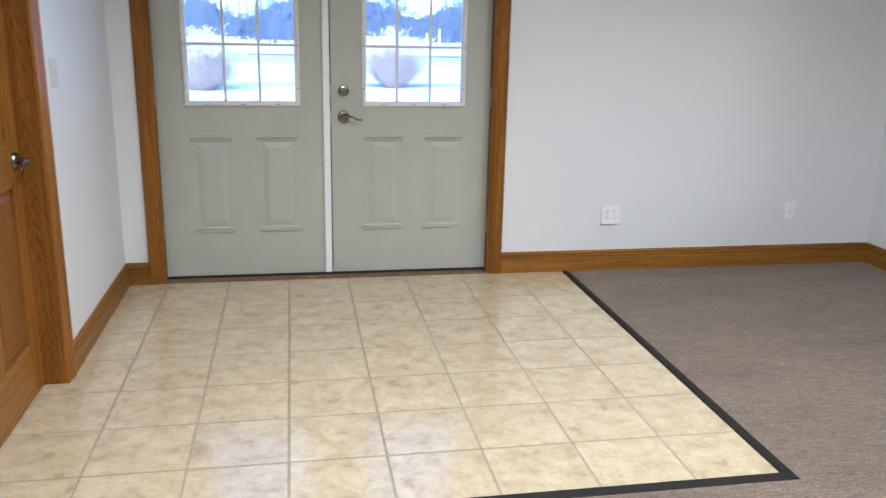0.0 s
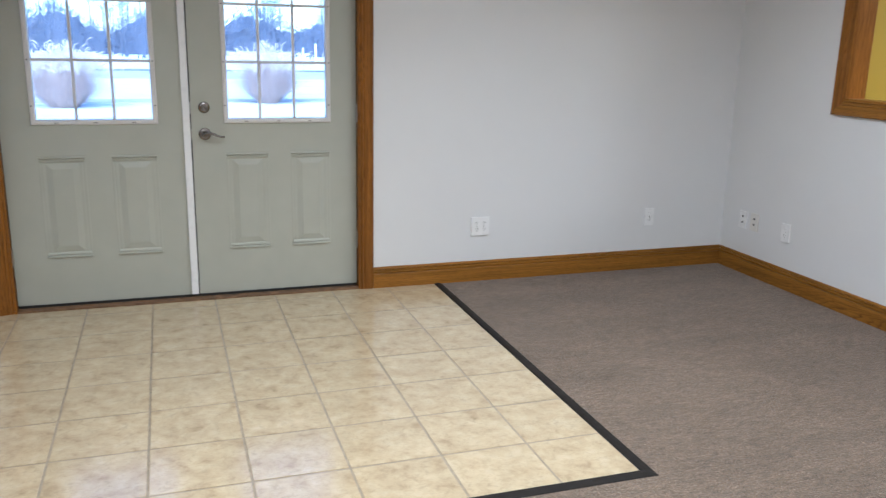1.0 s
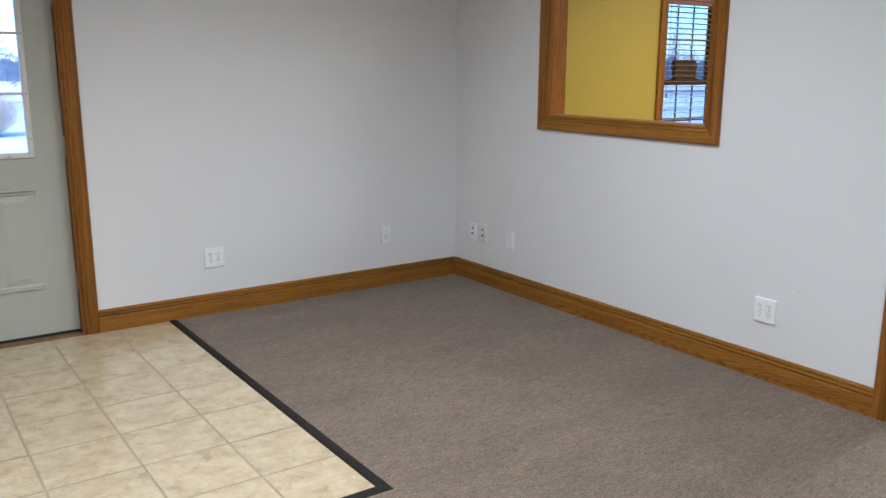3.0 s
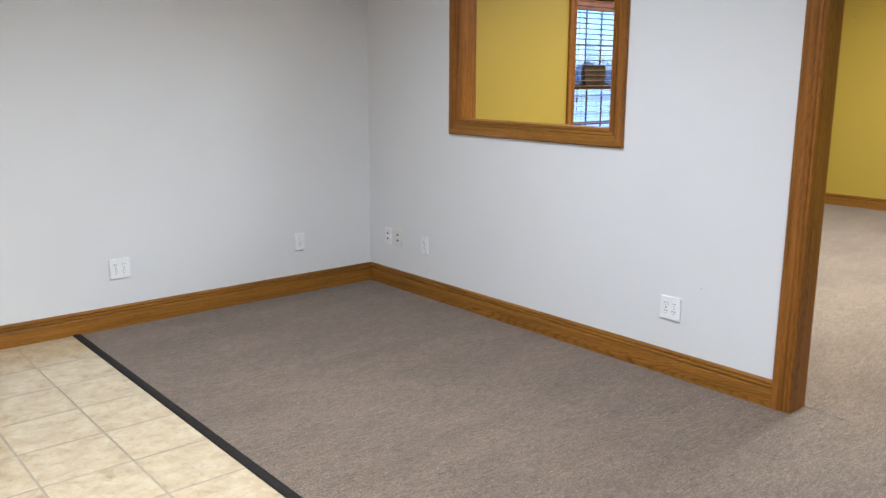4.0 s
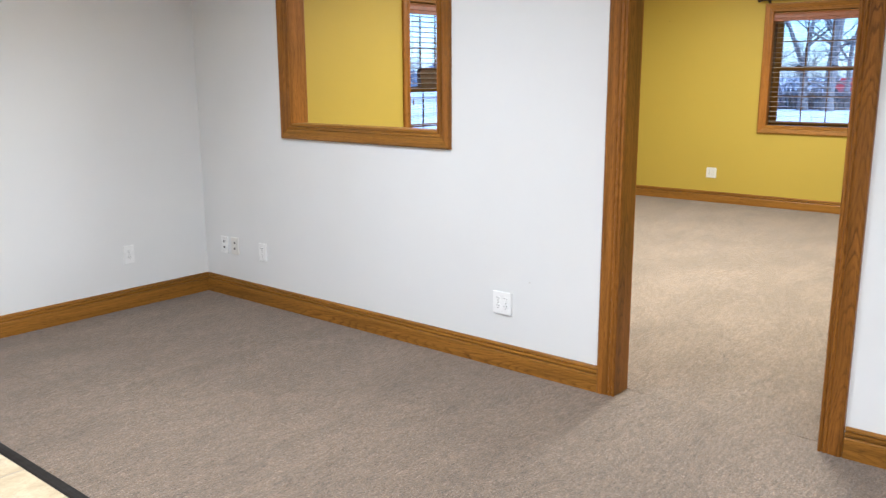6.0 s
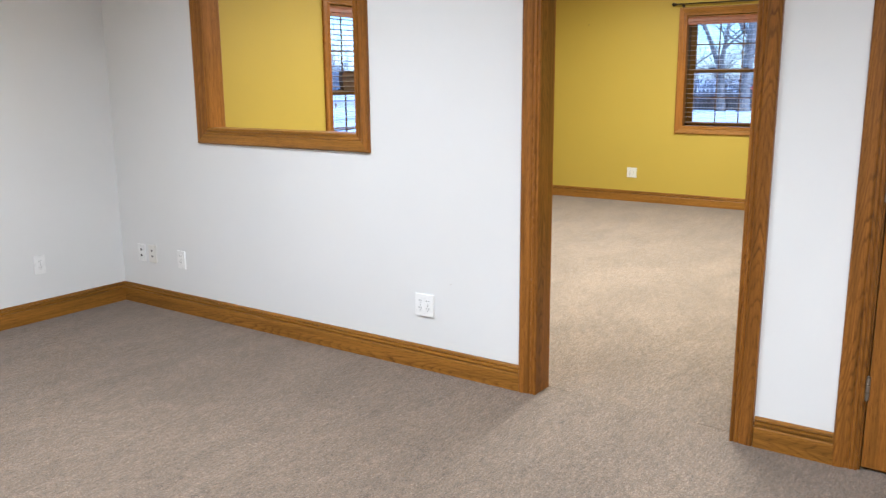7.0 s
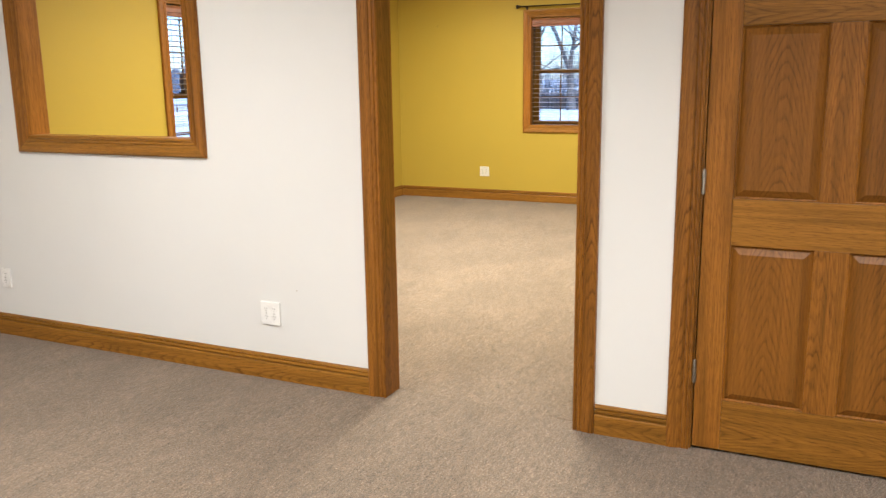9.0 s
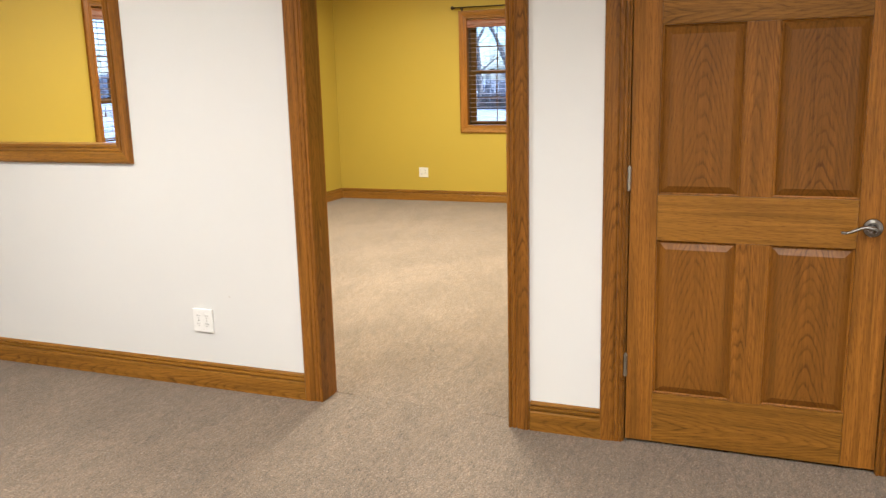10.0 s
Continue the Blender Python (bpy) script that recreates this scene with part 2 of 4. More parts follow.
def tile_material():
    """Glazed cream ceramic with tan clouding, each tile with its own veining."""
    m, nt, b = mat("cream_glazed_tile")
    v = coords(nt)
    a = noise_tex(nt, v, 13.0, 5, 0.6, 0.35)
    f = noise_tex(nt, v, 30, 4, 0.62, 0.9)
    g = noise_tex(nt, v, 4.0, 3, 0.5)
    c = ramp(nt, a, [(0.30, (0.400, 0.308, 0.178)), (0.41, (0.505, 0.402, 0.240)), (0.58, (0.560, 0.458, 0.282)), (0.8, (0.600, 0.508, 0.338))])
    c = mix(nt, 1.0, c, ramp(nt, f, [(0.30, grey(0.82)), (0.42, grey(0.97)), (0.56, grey(1.01)), (0.8, grey(1.06))]), "MULTIPLY")
    c = mix(nt, 1.0, c, ramp(nt, g, [(0.3, grey(0.95)), (0.7, grey(1.03))]), "MULTIPLY")
    # thin tan veins where two clouds meet, and a shallow cleft relief
    cleft = noise_tex(nt, coords(nt, (1.0, 1.5, 1.0)), 17, 5, 0.62, 1.1)
    c = mix(nt, ramp(nt, cleft, [(0.455, grey(0.0)), (0.485, grey(0.30)), (0.50, grey(0.0))]), c, (0.30, 0.225, 0.125))
    nt.links.new(c, b.inputs["Base Color"])
    nt.links.new(ramp(nt, f, [(0.3, grey(0.19)), (0.7, grey(0.11))]), b.inputs["Roughness"])
    b.inputs["Specular IOR Level"].default_value = 0.72
    h = math_node(nt, "ADD", noise_tex(nt, v, 9, 3), math_node(nt, "MULTIPLY", cleft, 0.6))
    bump(nt, b, h, 0.15, 0.004)
    return m


def glass_material(name, tint):
    m, nt, b = mat(name)
    b.inputs["Base Color"].default_value = tint
    b.inputs["Roughness"].default_value = 0.0
    b.inputs["Transmission Weight"].default_value = 1.0
    b.inputs["IOR"].default_value = 1.45
    return m


def rough_ground(name, dark, lite, scale, relief=0.02):
    m, nt, b = mat(name)
    v = coords(nt, shift=False)
    n = noise_tex(nt, v, scale, 8, 0.65)
    nt.links.new(ramp(nt, n, [(0.3, dark), (0.7, lite)]), b.inputs["Base Color"])
    b.inputs["Roughness"].default_value = 0.85
    bump(nt, b, n, 0.5, relief)
    return m


def bark_material(name, dark, lite, scale=9.0):
    m, nt, b = mat(name)
    n = noise_tex(nt, coords(nt, (1, 1, 0.2)), scale, 6, 0.7)
    nt.links.new(ramp(nt, n, [(0.3, dark), (0.7, lite)]), b.inputs["Base Color"])
    b.inputs["Roughness"].default_value = 0.9
    bump(nt, b, n, 0.6, 0.02)
    return m


CARPET, TILE, GLASS = carpet_material(), tile_material(), glass_material("clear_glass", (0.97, 0.99, 0.98, 1))
SCREENED = glass_material("screened_glass", (0.50, 0.505, 0.51, 1))
SNOW = rough_ground("old_snow", (0.70, 0.72, 0.75), (0.86, 0.87, 0.88), 0.7, 0.06)
ASPHALT = rough_ground("slushy_asphalt", (0.40, 0.385, 0.36), (0.62, 0.60, 0.57), 0.9)
VERGE = rough_ground("wet_verge", (0.10, 0.11, 0.12), (0.24, 0.24, 0.25), 0.5)
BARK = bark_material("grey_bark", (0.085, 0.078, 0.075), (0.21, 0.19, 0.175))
# far twigs: blue distance haze painted into the base colour
TWIG = bark_material("haze_blue_far_twigs", (0.085, 0.100, 0.135), (0.125, 0.140, 0.180), 0.25)
STRAW = bark_material("dry_grass_blades", (0.46, 0.35, 0.285), (0.78, 0.65, 0.565), 14)
PLUME = bark_material("pale_plume", (0.62, 0.53, 0.46), (0.82, 0.74, 0.67), 20)
HEDGE = bark_material("winter_hedge", (0.08, 0.08, 0.085), (0.24, 0.23, 0.235), 4)
RED = plain("red_car_paint", (0.42, 0.03, 0.03), 0.3)
POST_W = plain("white_post_paint", (0.8, 0.8, 0.8), 0.5)


# ---- mesh helpers ----
def box(bm, x0, x1, y0, y1, z0, z1, bevel=0.0):
    r = bmesh.ops.create_cube(bm, size=1.0, matrix=Matrix.LocRotScale(
        ((x0 + x1) / 2, (y0 + y1) / 2, (z0 + z1) / 2), None, (abs(x1 - x0), abs(y1 - y0), abs(z1 - z0))))
    if bevel:
        vs = set(r["verts"])
        es = [e for e in bm.edges if e.verts[0] in vs and e.verts[1] in vs]
        bmesh.ops.bevel(bm, geom=es, offset=bevel, segments=2, affect="EDGES", profile=0.6)
    return bm


def boxes(*args, bevel=0.0):
    bm = bmesh.new()
    for a in args:
        box(bm, *a, bevel=bevel)
    return bm


def tube(bm, pts, radii, sides=10, flat=1.0):
    """A tube through points with a radius at each, closed at both ends."""
    rings = []
    for i, p in enumerate(pts):
        p = Vector(p)
        d = (Vector(pts[min(i + 1, len(pts) - 1)]) - Vector(pts[max(i - 1, 0)])).normalized()
        up = Vector((0, 0, 1)) if abs(d.z) < 0.9 else Vector((1, 0, 0))
        a = d.cross(up).normalized()
        c = a.cross(d).normalized()
        r = radii[i] if isinstance(radii, (list, tuple)) else radii
        rings.append([bm.verts.new(p + a * (math.cos(2 * math.pi * k / sides) * r) + c * (math.sin(2 * math.pi * k / sides) * r * flat))
                      for k in range(sides)])
    for ra, rb in zip(rings, rings[1:]):
        for k in range(sides):
            bm.faces.new((ra[k], ra[(k + 1) % sides], rb[(k + 1) % sides], rb[k]))
    bm.faces.new(rings[0])
    bm.faces.new(rings[-1][::-1])
    return bm


def sweep(bm, profile, p0, p1, across, out, m0=0.0, m1=0.0):
    """A moulding: profile points (a, b) run from p0 to p1, a along across, b along out; m0, m1 shear the ends into mitres."""
    p0, p1, across, out = Vector(p0), Vector(p1), Vector(across), Vector(out)
    run = (p1 - p0).normalized()
    ends = []
    for p, m in ((p0, m0), (p1, m1)):
        ends.append([bm.verts.new(p + across * a + out * b + run * (m * a)) for a, b in profile])
    n = len(profile)
    for k in range(n):
        bm.faces.new((ends[0][k], ends[0][(k + 1) % n], ends[1][(k + 1) % n], ends[1][k]))
    bm.faces.new(ends[0][::-1])
    bm.faces.new(ends[1])
    return bm


def link(name, bm, material, smooth=False, centre=True):
    """A mesh object with its origin in the middle of its box."""
    bmesh.ops.recalc_face_normals(bm, faces=bm.faces)
    mid = Vector((0, 0, 0))
    if centre and bm.verts:
        lo = Vector([min(v.co[k] for v in bm.verts) for k in range(3)])
        hi = Vector([max(v.co[k] for v in bm.verts) for k in range(3)])
        mid = (lo + hi) / 2
        bmesh.ops.translate(bm, verts=bm.verts, vec=-mid)
    me = bpy.data.meshes.new(name)
    bm.to_mesh(me)
    bm.free()
    for m in (material if isinstance(material, (list, tuple)) else [material]):
        me.materials.append(m)
    if smooth:
        me.polygons.foreach_set("use_smooth", [True] * len(me.polygons))
    ob = new(name, me)
    ob.location = mid
    return ob


def part(name, bm, material, parent, label="", smooth=False, centre=True):
    ob = link(name, bm, material, smooth, centre)
    ob.parent = parent
    if parent.type == "MESH":
        ob.matrix_parent_inverse = Matrix.Translation(-parent.location)
    if label:
        ob["label"] = label
    return ob


def thing(name, label, category, m=None, group="", kind=""):
    ob = new(name)
    ob.empty_display_size = 0.1
    if m is not None:
        ob.matrix_basis = m
    return tagged(ob, label, category, group, kind)


def structure(name, bm, material, label, category):
    return tagged(link(name, bm, material), label, category, kind="structure")


CASING = [(0, 0), (0, 0.009), (0.003, 0.0125), (0.011, 0.013), (0.0135, 0.0082), (0.0165, 0.0082), (0.0195, 0.0125), (0.029, 0.0135),
          (0.0315, 0.0092), (0.0345, 0.0096), (0.038, 0.0130), (0.055, 0.0165), (0.072, 0.020), (0.083, 0.020), (0.089, 0.015), (0.09, 0.0)]
BASE = [(0, 0), (0, 0.017), (0.080, 0.017), (0.085, 0.0145), (0.0865, 0.007), (0.0905, 0.007), (0.093, 0.0155), (0.101, 0.0155), (0.1045, 0.005),
        (0.1085, 0.005), (0.112, 0.0115), (0.120, 0.009), (0.125, 0.004), (0.126, 0)]


def wall_boxes(axis, w0, w1, u0, u1, z0, z1, holes, front_index=None):
    """A wall slab with rectangular holes (u0, u1, z0, z1) through it. axis: the axis that it is thin along."""
    bm = bmesh.new()
    us = sorted({u0, u1, *[h[0] for h in holes], *[h[1] for h in holes]})
    zs = sorted({z0, z1, *[h[2] for h in holes], *[h[3] for h in holes]})
    for a, b in zip(us, us[1:]):
        for c, d in zip(zs, zs[1:]):
            if any(h[0] <= a and b <= h[1] and h[2] <= c and d <= h[3] for h in holes):
                continue
            if axis == "y":
                box(bm, a, b, w0, w1, c, d)
            else:
                box(bm, w0, w1, a, b, c, d)
    bmesh.ops.remove_doubles(bm, verts=bm.verts, dist=1e-5)
    pairs = {}
    for f in bm.faces:
        pairs.setdefault(tuple(round(c, 4) for c in f.calc_center_median()), []).append(f)
    bmesh.ops.delete(bm, geom=[f for fs in pairs.values() if len(fs) > 1 for f in fs], context="FACES")
    if front_index:
        bm.normal_update()
        for f in bm.faces:
            f.material_index = front_index(f)
    return bm


# ---- plan, in metres: x = 0 is the wall with the pass window, y = 0 the entry wall ----
WEST = -4.56
SOUTH = -7.0
DOOR_L, DOOR_R, DOOR_TOP = -4.356, -2.514, 2.06
THICK = 0.115
EAST = 6.08
PASS = (-2.080, -0.949, 1.172, 2.09)
OPEN = (-4.028, -3.126, 0.0, 2.04)
EDOOR = (-5.408, -4.493, 0.0, 2.04)
WDOOR = (-2.235, -1.318, 0.0, 2.04)
NWIN = (2.122, 2.895, 0.66, 2.065)
EWIN = (-2.620, -1.708, 0.902, 2.106)

# ---- large structure ----
structure("wall_north", wall_boxes("y", 0, 0.16, WEST - 0.115, THICK, 0, CEIL, [(DOOR_L - 0.017, DOOR_R + 0.017, 0, DOOR_TOP + 0.017)]), WHITE,
          "white painted entry wall with rolled texture", "wall")
structure("wall_north_2", wall_boxes("y", 0, 0.16, THICK, EAST + 0.16, 0, CEIL, [NWIN]), YELLOW,
          "mustard yellow painted wall of the inner room", "wall")
structure("wall_east", wall_boxes("x", 0, THICK, SOUTH, 0, 0, CEIL, [PASS, OPEN, EDOOR],
          lambda f: 1 if f.normal.x > 0.5 else 0), [WHITE, YELLOW], "white partition wall, yellow on its far side", "wall")
structure("wall_east_2", wall_boxes("x", EAST, EAST + 0.16, -4.6, 0, 0, CEIL, [EWIN]), YELLOW,
          "mustard yellow painted wall with a window", "wall")
structure("wall_west", wall_boxes("x", WEST - 0.115, WEST, SOUTH, 0, 0, CEIL, [(WDOOR[0] - 0.017, WDOOR[1] + 0.017, 0, WDOOR[3] + 0.017)]), WHITE,
          "white painted side wall", "wall")
structure("wall_south", wall_boxes("y", SOUTH - 0.12, SOUTH, WEST - 0.115, THICK, 0, CEIL, []), WHITE,
          "plain white back wall", "wall")
structure("wall_south_2", wall_boxes("y", -4.42, -4.3, THICK, EAST, 0, CEIL, []), YELLOW,
          "plain yellow back wall of the inner room", "wall")
structure("wall_closet", boxes((THICK, 1.2, -5.75, -5.65, 0, CEIL), (1.2, 1.3, -5.75, -4.42, 0, CEIL)), WHITE, "plain closet wall", "wall")
structure("wall_side_room", boxes((WEST - 1.3, WEST - 1.2, -3, 0.16, 0, CEIL), (WEST - 1.2, WEST - 0.115, -3, -2.9, 0, CEIL),
          (WEST - 1.2, WEST - 0.115, 0.06, 0.16, 0, CEIL)), WHITE, "plain side room wall", "wall")
structure("ceiling", boxes((WEST - 1.3, EAST + 0.16, SOUTH - 0.12, 0.16, CEIL, CEIL + 0.1)), CEIL_M, "plain white ceiling", "ceiling")
structure("floor", boxes((WEST - 1.3, EAST + 0.16, SOUTH - 0.12, 0.16, -0.2, -0.012)), GROUT, "tan grouted subfloor", "floor")

# tiled entry: joints at TX0 + k * PX, TY0 - k * PY
TX0, TY0, PX, PY = -2.353, -0.113, 0.3308, 0.3268
TILE_E, TILE_S = -2.053, -2.374
JOINT = 0.0043
TRIM = 0.045


def slab(bm, outline, z0, z1):
    """A flat prism over an outline."""
    lo, hi = [bm.verts.new((x, y, z0)) for x, y in outline], [bm.verts.new((x, y, z1)) for x, y in outline]
    bm.faces.new(lo[::-1])
    bm.faces.new(hi)
    for k in range(len(outline)):
        bm.faces.new((lo[k - 1], lo[k], hi[k], hi[k - 1]))


def carpet():
    """Two lengths of carpet that meet in a slightly skewed seam under the cased opening."""
    xe, ys = TILE_E + TRIM, TILE_S - TRIM
    seam = [(0.124, 0.0), (0.119, -3.142), (0.110, -3.45), (0.104, -3.70), (0.076, -3.97), (0.068, -5.65)]
    bm = bmesh.new()
    slab(bm, [(xe, 0.0), (xe, ys), (WEST - 0.115, ys), (WEST - 0.115, SOUTH), (0.068, SOUTH)] + seam[::-1], -0.012, 0.0)
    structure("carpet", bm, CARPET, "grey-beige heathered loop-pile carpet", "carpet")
    bm = bmesh.new()
    slab(bm, [(x + g, y) for (x, y), g in zip(seam, (0.005, 0.0060, 0.0016, 0.0018, 0.0065, 0.005))] + [(1.2, -5.65), (1.2, -4.3), (EAST, -4.3), (EAST, 0.0)],
         -0.012, -0.0012)
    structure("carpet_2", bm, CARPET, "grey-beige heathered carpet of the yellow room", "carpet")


carpet()


def floor_trim():
    """Dark vinyl reducer between tile and carpet, with a mitred corner."""
    prof = [(0, -0.011), (0, 0.003), (0.006, 0.006), (0.02, 0.0065), (TRIM - 0.004, 0.003), (TRIM, 0.0), (TRIM, -0.011)]
    t = thing("floor_trim", "charcoal vinyl edge strip between tile and carpet", "floor trim", kind="structure")
    bm = bmesh.new()
    sweep(bm, prof, (TILE_E, TILE_S, 0), (TILE_E, -0.016, 0), (1, 0, 0), (0, 0, 1), -1.0, 0)
    part("strip", bm, VINYL, t)
    bm = bmesh.new()
    sweep(bm, prof, (WEST, TILE_S, 0), (TILE_E, TILE_S, 0), (0, -1, 0), (0, 0, 1), 0, 1.0)
    part("strip", bm, VINYL, t)


floor_trim()


# ---- trim: baseboards, casings, jambs ----
def baseboard(p0, p1, out):
    bm = bmesh.new()
    sweep(bm, BASE, p0, p1, (0, 0, 1), out)
    mat_ = OAK_X if abs(p1[0] - p0[0]) > abs(p1[1] - p0[1]) else OAK_Y
    structure("baseboard", bm, mat_, "golden oak baseboard with moulded top edge", "baseboard")


CW = 0.09
baseboard((WEST, 0, 0), (DOOR_L + 0.009 - CW, 0, 0), (0, -1, 0))
baseboard((DOOR_R - 0.009 + CW, 0, 0), (0, 0, 0), (0, -1, 0))
baseboard((0, -0.016, 0), (0, OPEN[1] + CW - 0.012, 0), (-1, 0, 0))
baseboard((0, OPEN[0] - CW + 0.004, 0), (0, EDOOR[1] + CW - 0.012, 0), (-1, 0, 0))
baseboard((0, EDOOR[0] - CW, 0), (0, SOUTH, 0), (-1, 0, 0))
baseboard((WEST, -0.016, 0), (WEST, WDOOR[1] + CW, 0), (1, 0, 0))
baseboard((WEST, WDOOR[0] - CW, 0), (WEST, SOUTH, 0), (1, 0, 0))
baseboard((WEST, SOUTH, 0), (0, SOUTH, 0), (0, 1, 0))
baseboard((THICK, 0, 0), (EAST, 0, 0), (0, -1, 0))
baseboard((EAST, -0.016, 0), (EAST, -4.3, 0), (-1, 0, 0))
baseboard((THICK, -0.016, 0), (THICK, OPEN[1] + CW, 0), (1, 0, 0))


def casing_frame(parent, axis, plane, out, u0, u1, z0, z1, bottom=False):
    """Mitred casing round an opening: two legs, a head and, for windows, a stool-less bottom."""
    def P(u, z):
        return (u, plane, z) if axis == "y" else (plane, u, z)
    U = (1, 0, 0) if axis == "y" else (0, 1, 0)
    nU = tuple(-c for c in U)
    O = (0, out, 0) if axis == "y" else (out, 0, 0)
    hor = OAK_X if axis == "y" else OAK_Y
    zb = z0
    lb = -1.0 if bottom else 0.0
    for u, ac in ((u0, nU), (u1, U)):
        bm = bmesh.new()
        sweep(bm, CASING, P(u, zb), P(u, z1), ac, O, lb, 1.0)
        part("casing", bm, OAK_Z, parent)
    bm = bmesh.new()
    sweep(bm, CASING, P(u0, z1), P(u1, z1), (0, 0, 1), O, -1.0, 1.0)
    part("head_casing", bm, hor, parent)
    if bottom:
        bm = bmesh.new()
        sweep(bm, CASING, P(u0, z0), P(u1, z0), (0, 0, -1), O, -1.0, 1.0)
        part("bottom_casing", bm, hor, parent)


def jamb_set(parent, axis, w0, w1, u0, u1, z0, z1, bottom=False, thick=0.018, stop=None):
    """Jamb boards lining an opening, and a door stop strip along them if given (from, to across the wall)."""
    hor = OAK_X if axis == "y" else OAK_Y

    def B(a, b, c, d, w=(w0, w1)):
        return boxes((a, b, w[0], w[1], c, d), bevel=0.0015) if axis == "y" else boxes((w[0], w[1], a, b, c, d), bevel=0.0015)
    part("jamb", B(u0, u0 + thick, z0, z1), OAK_Z, parent)
    part("jamb", B(u1 - thick, u1, z0, z1), OAK_Z, parent)
    part("head_jamb", B(u0 + thick, u1 - thick, z1 - thick, z1), hor, parent)
    if bottom:
        part("sill", B(u0 + thick, u1 - thick, z0, z0 + thick), hor, parent, "varnished oak sill board")
    if stop:
        part("door_stop", B(u0 + thick, u0 + thick + 0.011, z0, z1 - thick, stop), OAK_Z, parent)
        part("door_stop", B(u1 - thick - 0.011, u1 - thick, z0, z1 - thick, stop), OAK_Z, parent)
        part("door_stop", B(u0 + thick + 0.011, u1 - thick - 0.011, z1 - thick - 0.011, z1 - thick, stop), hor, parent)


def hinge(parent, x, y, z, h=0.09):
    """Barrel hinge: three knuckles and the pin's two tips."""
    bm = bmesh.new()
    for k in range(3):
        tube(bm, [(x, y, z - h / 2 + k * h / 3 + 0.001), (x, y, z - h / 2 + (k + 1) * h / 3 - 0.001)], 0.0078, 12)
    tube(bm, [(x, y, z + h / 2), (x, y, z + h / 2 + 0.004)], [0.0045, 0.003], 8)
    tube(bm, [(x, y, z - h / 2 - 0.004), (x, y, z - h / 2)], [0.003, 0.0045], 8)
    part("hinge", bm, HINGE, parent, "steel barrel hinge", smooth=False)


# entry door frame
frame_1 = thing("door_frame_1", "golden oak casing round the double entry doors", "door frame", kind="structure")
casing_frame(frame_1, "y", 0.0, -1, DOOR_L + 0.009, DOOR_R - 0.009, 0, DOOR_TOP - 0.01)
jamb_set(frame_1, "y", -0.001, 0.16, DOOR_L - 0.018, DOOR_R + 0.018, 0, DOOR_TOP + 0.018)
threshold = boxes((DOOR_L, DOOR_R, -0.004, 0.052, -0.012, 0.010), bevel=0.004)
part("threshold", threshold, WORN, frame_1, "worn oak threshold strip")
part("sill_plate", boxes((DOOR_L, DOOR_R, 0.053, 0.2, -0.05, 0.004), bevel=0.002), VINYL, frame_1, "dark sill under the doors")
for wx in (DOOR_L, DOOR_R - 0.022):
    part("weatherstrip", boxes((wx, wx + 0.022, 0.104, 0.140, 0.0, DOOR_TOP), bevel=0.002), RUBBER, frame_1, "black weatherstrip in the jamb")
# other frames
frame_2 = thing("door_frame_2", "golden oak cased opening into the yellow room", "door frame", kind="structure")
casing_frame(frame_2, "x", 0.0, -1, OPEN[0] + 0.007, OPEN[1] - 0.007, 0, OPEN[3] - 0.006)
casing_frame(frame_2, "x", THICK, 1, OPEN[0] + 0.006, OPEN[1] - 0.006, 0, OPEN[3] - 0.006)
jamb_set(frame_2, "x", -0.001, THICK + 0.001, OPEN[0] - 0.012, OPEN[1] + 0.012, 0, OPEN[3] + 0.012)
for hz in (0.30, 1.03, 1.80):
    part("hinge_leaf", boxes((0.004, 0.040, OPEN[0] + 0.0055, OPEN[0] + 0.008, hz - 0.045, hz + 0.045), bevel=0.0008), HINGE, frame_2, "bare steel hinge leaf")
frame_3 = thing("door_frame_3", "golden oak casing round the closet door", "door frame", kind="structure")
casing_frame(frame_3, "x", 0.0, -1, EDOOR[0] + 0.006, EDOOR[1], 0, EDOOR[3] - 0.006)
jamb_set(frame_3, "x", -0.001, THICK, EDOOR[0] - 0.012, EDOOR[1] + 0.012, 0, EDOOR[3] + 0.012, stop=(0.045, 0.075))
frame_4 = thing("door_frame_4", "golden oak casing round the recessed side door", "door frame", kind="structure")
casing_frame(frame_4, "x", WEST, 1, WDOOR[0], WDOOR[1], 0, WDOOR[3] - 0.006)
jamb_set(frame_4, "x", WEST - 0.115, WEST + 0.001, WDOOR[0] - 0.018, WDOOR[1] + 0.018, 0, WDOOR[3] + 0.018)


# ---- handles ----
def lever_handle(parent, x, y, z, side, rose=0.033):
    """Lever on a round rose. Local: the door's face looks along -y; side +1 or -1: which way the lever points along x."""
    bm = bmesh.new()
    tube(bm, [(x, y, z), (x, y - 0.005, z), (x, y - 0.010, z), (x, y - 0.013, z)], [rose, rose, rose * 0.93, rose * 0.6], 28)
    h = part("handle", bm, NICKEL, parent, "satin nickel lever handle", smooth=False)
    bm = bmesh.new()
    tube(bm, [(x, y - 0.011, z), (x, y - 0.03, z), (x, y - 0.05, z), (x, y - 0.056, z)], [0.013, 0.0105, 0.012, 0.008], 16)
    pts, rad = [], []
    for i in range(11):
        f = i / 10
        pts.append((x + side * (0.105 * f - 0.004), y - 0.049 + 0.004 * math.sin(f * math.pi), z + 0.0085 * math.sin(f * math.pi * 1.75) - 0.006 * f))
        rad.append(0.0095 - 0.0035 * f)
    tube(bm, pts, rad, 12, 0.8)
    part("lever", bm, NICKEL, h, smooth=True)
    return h


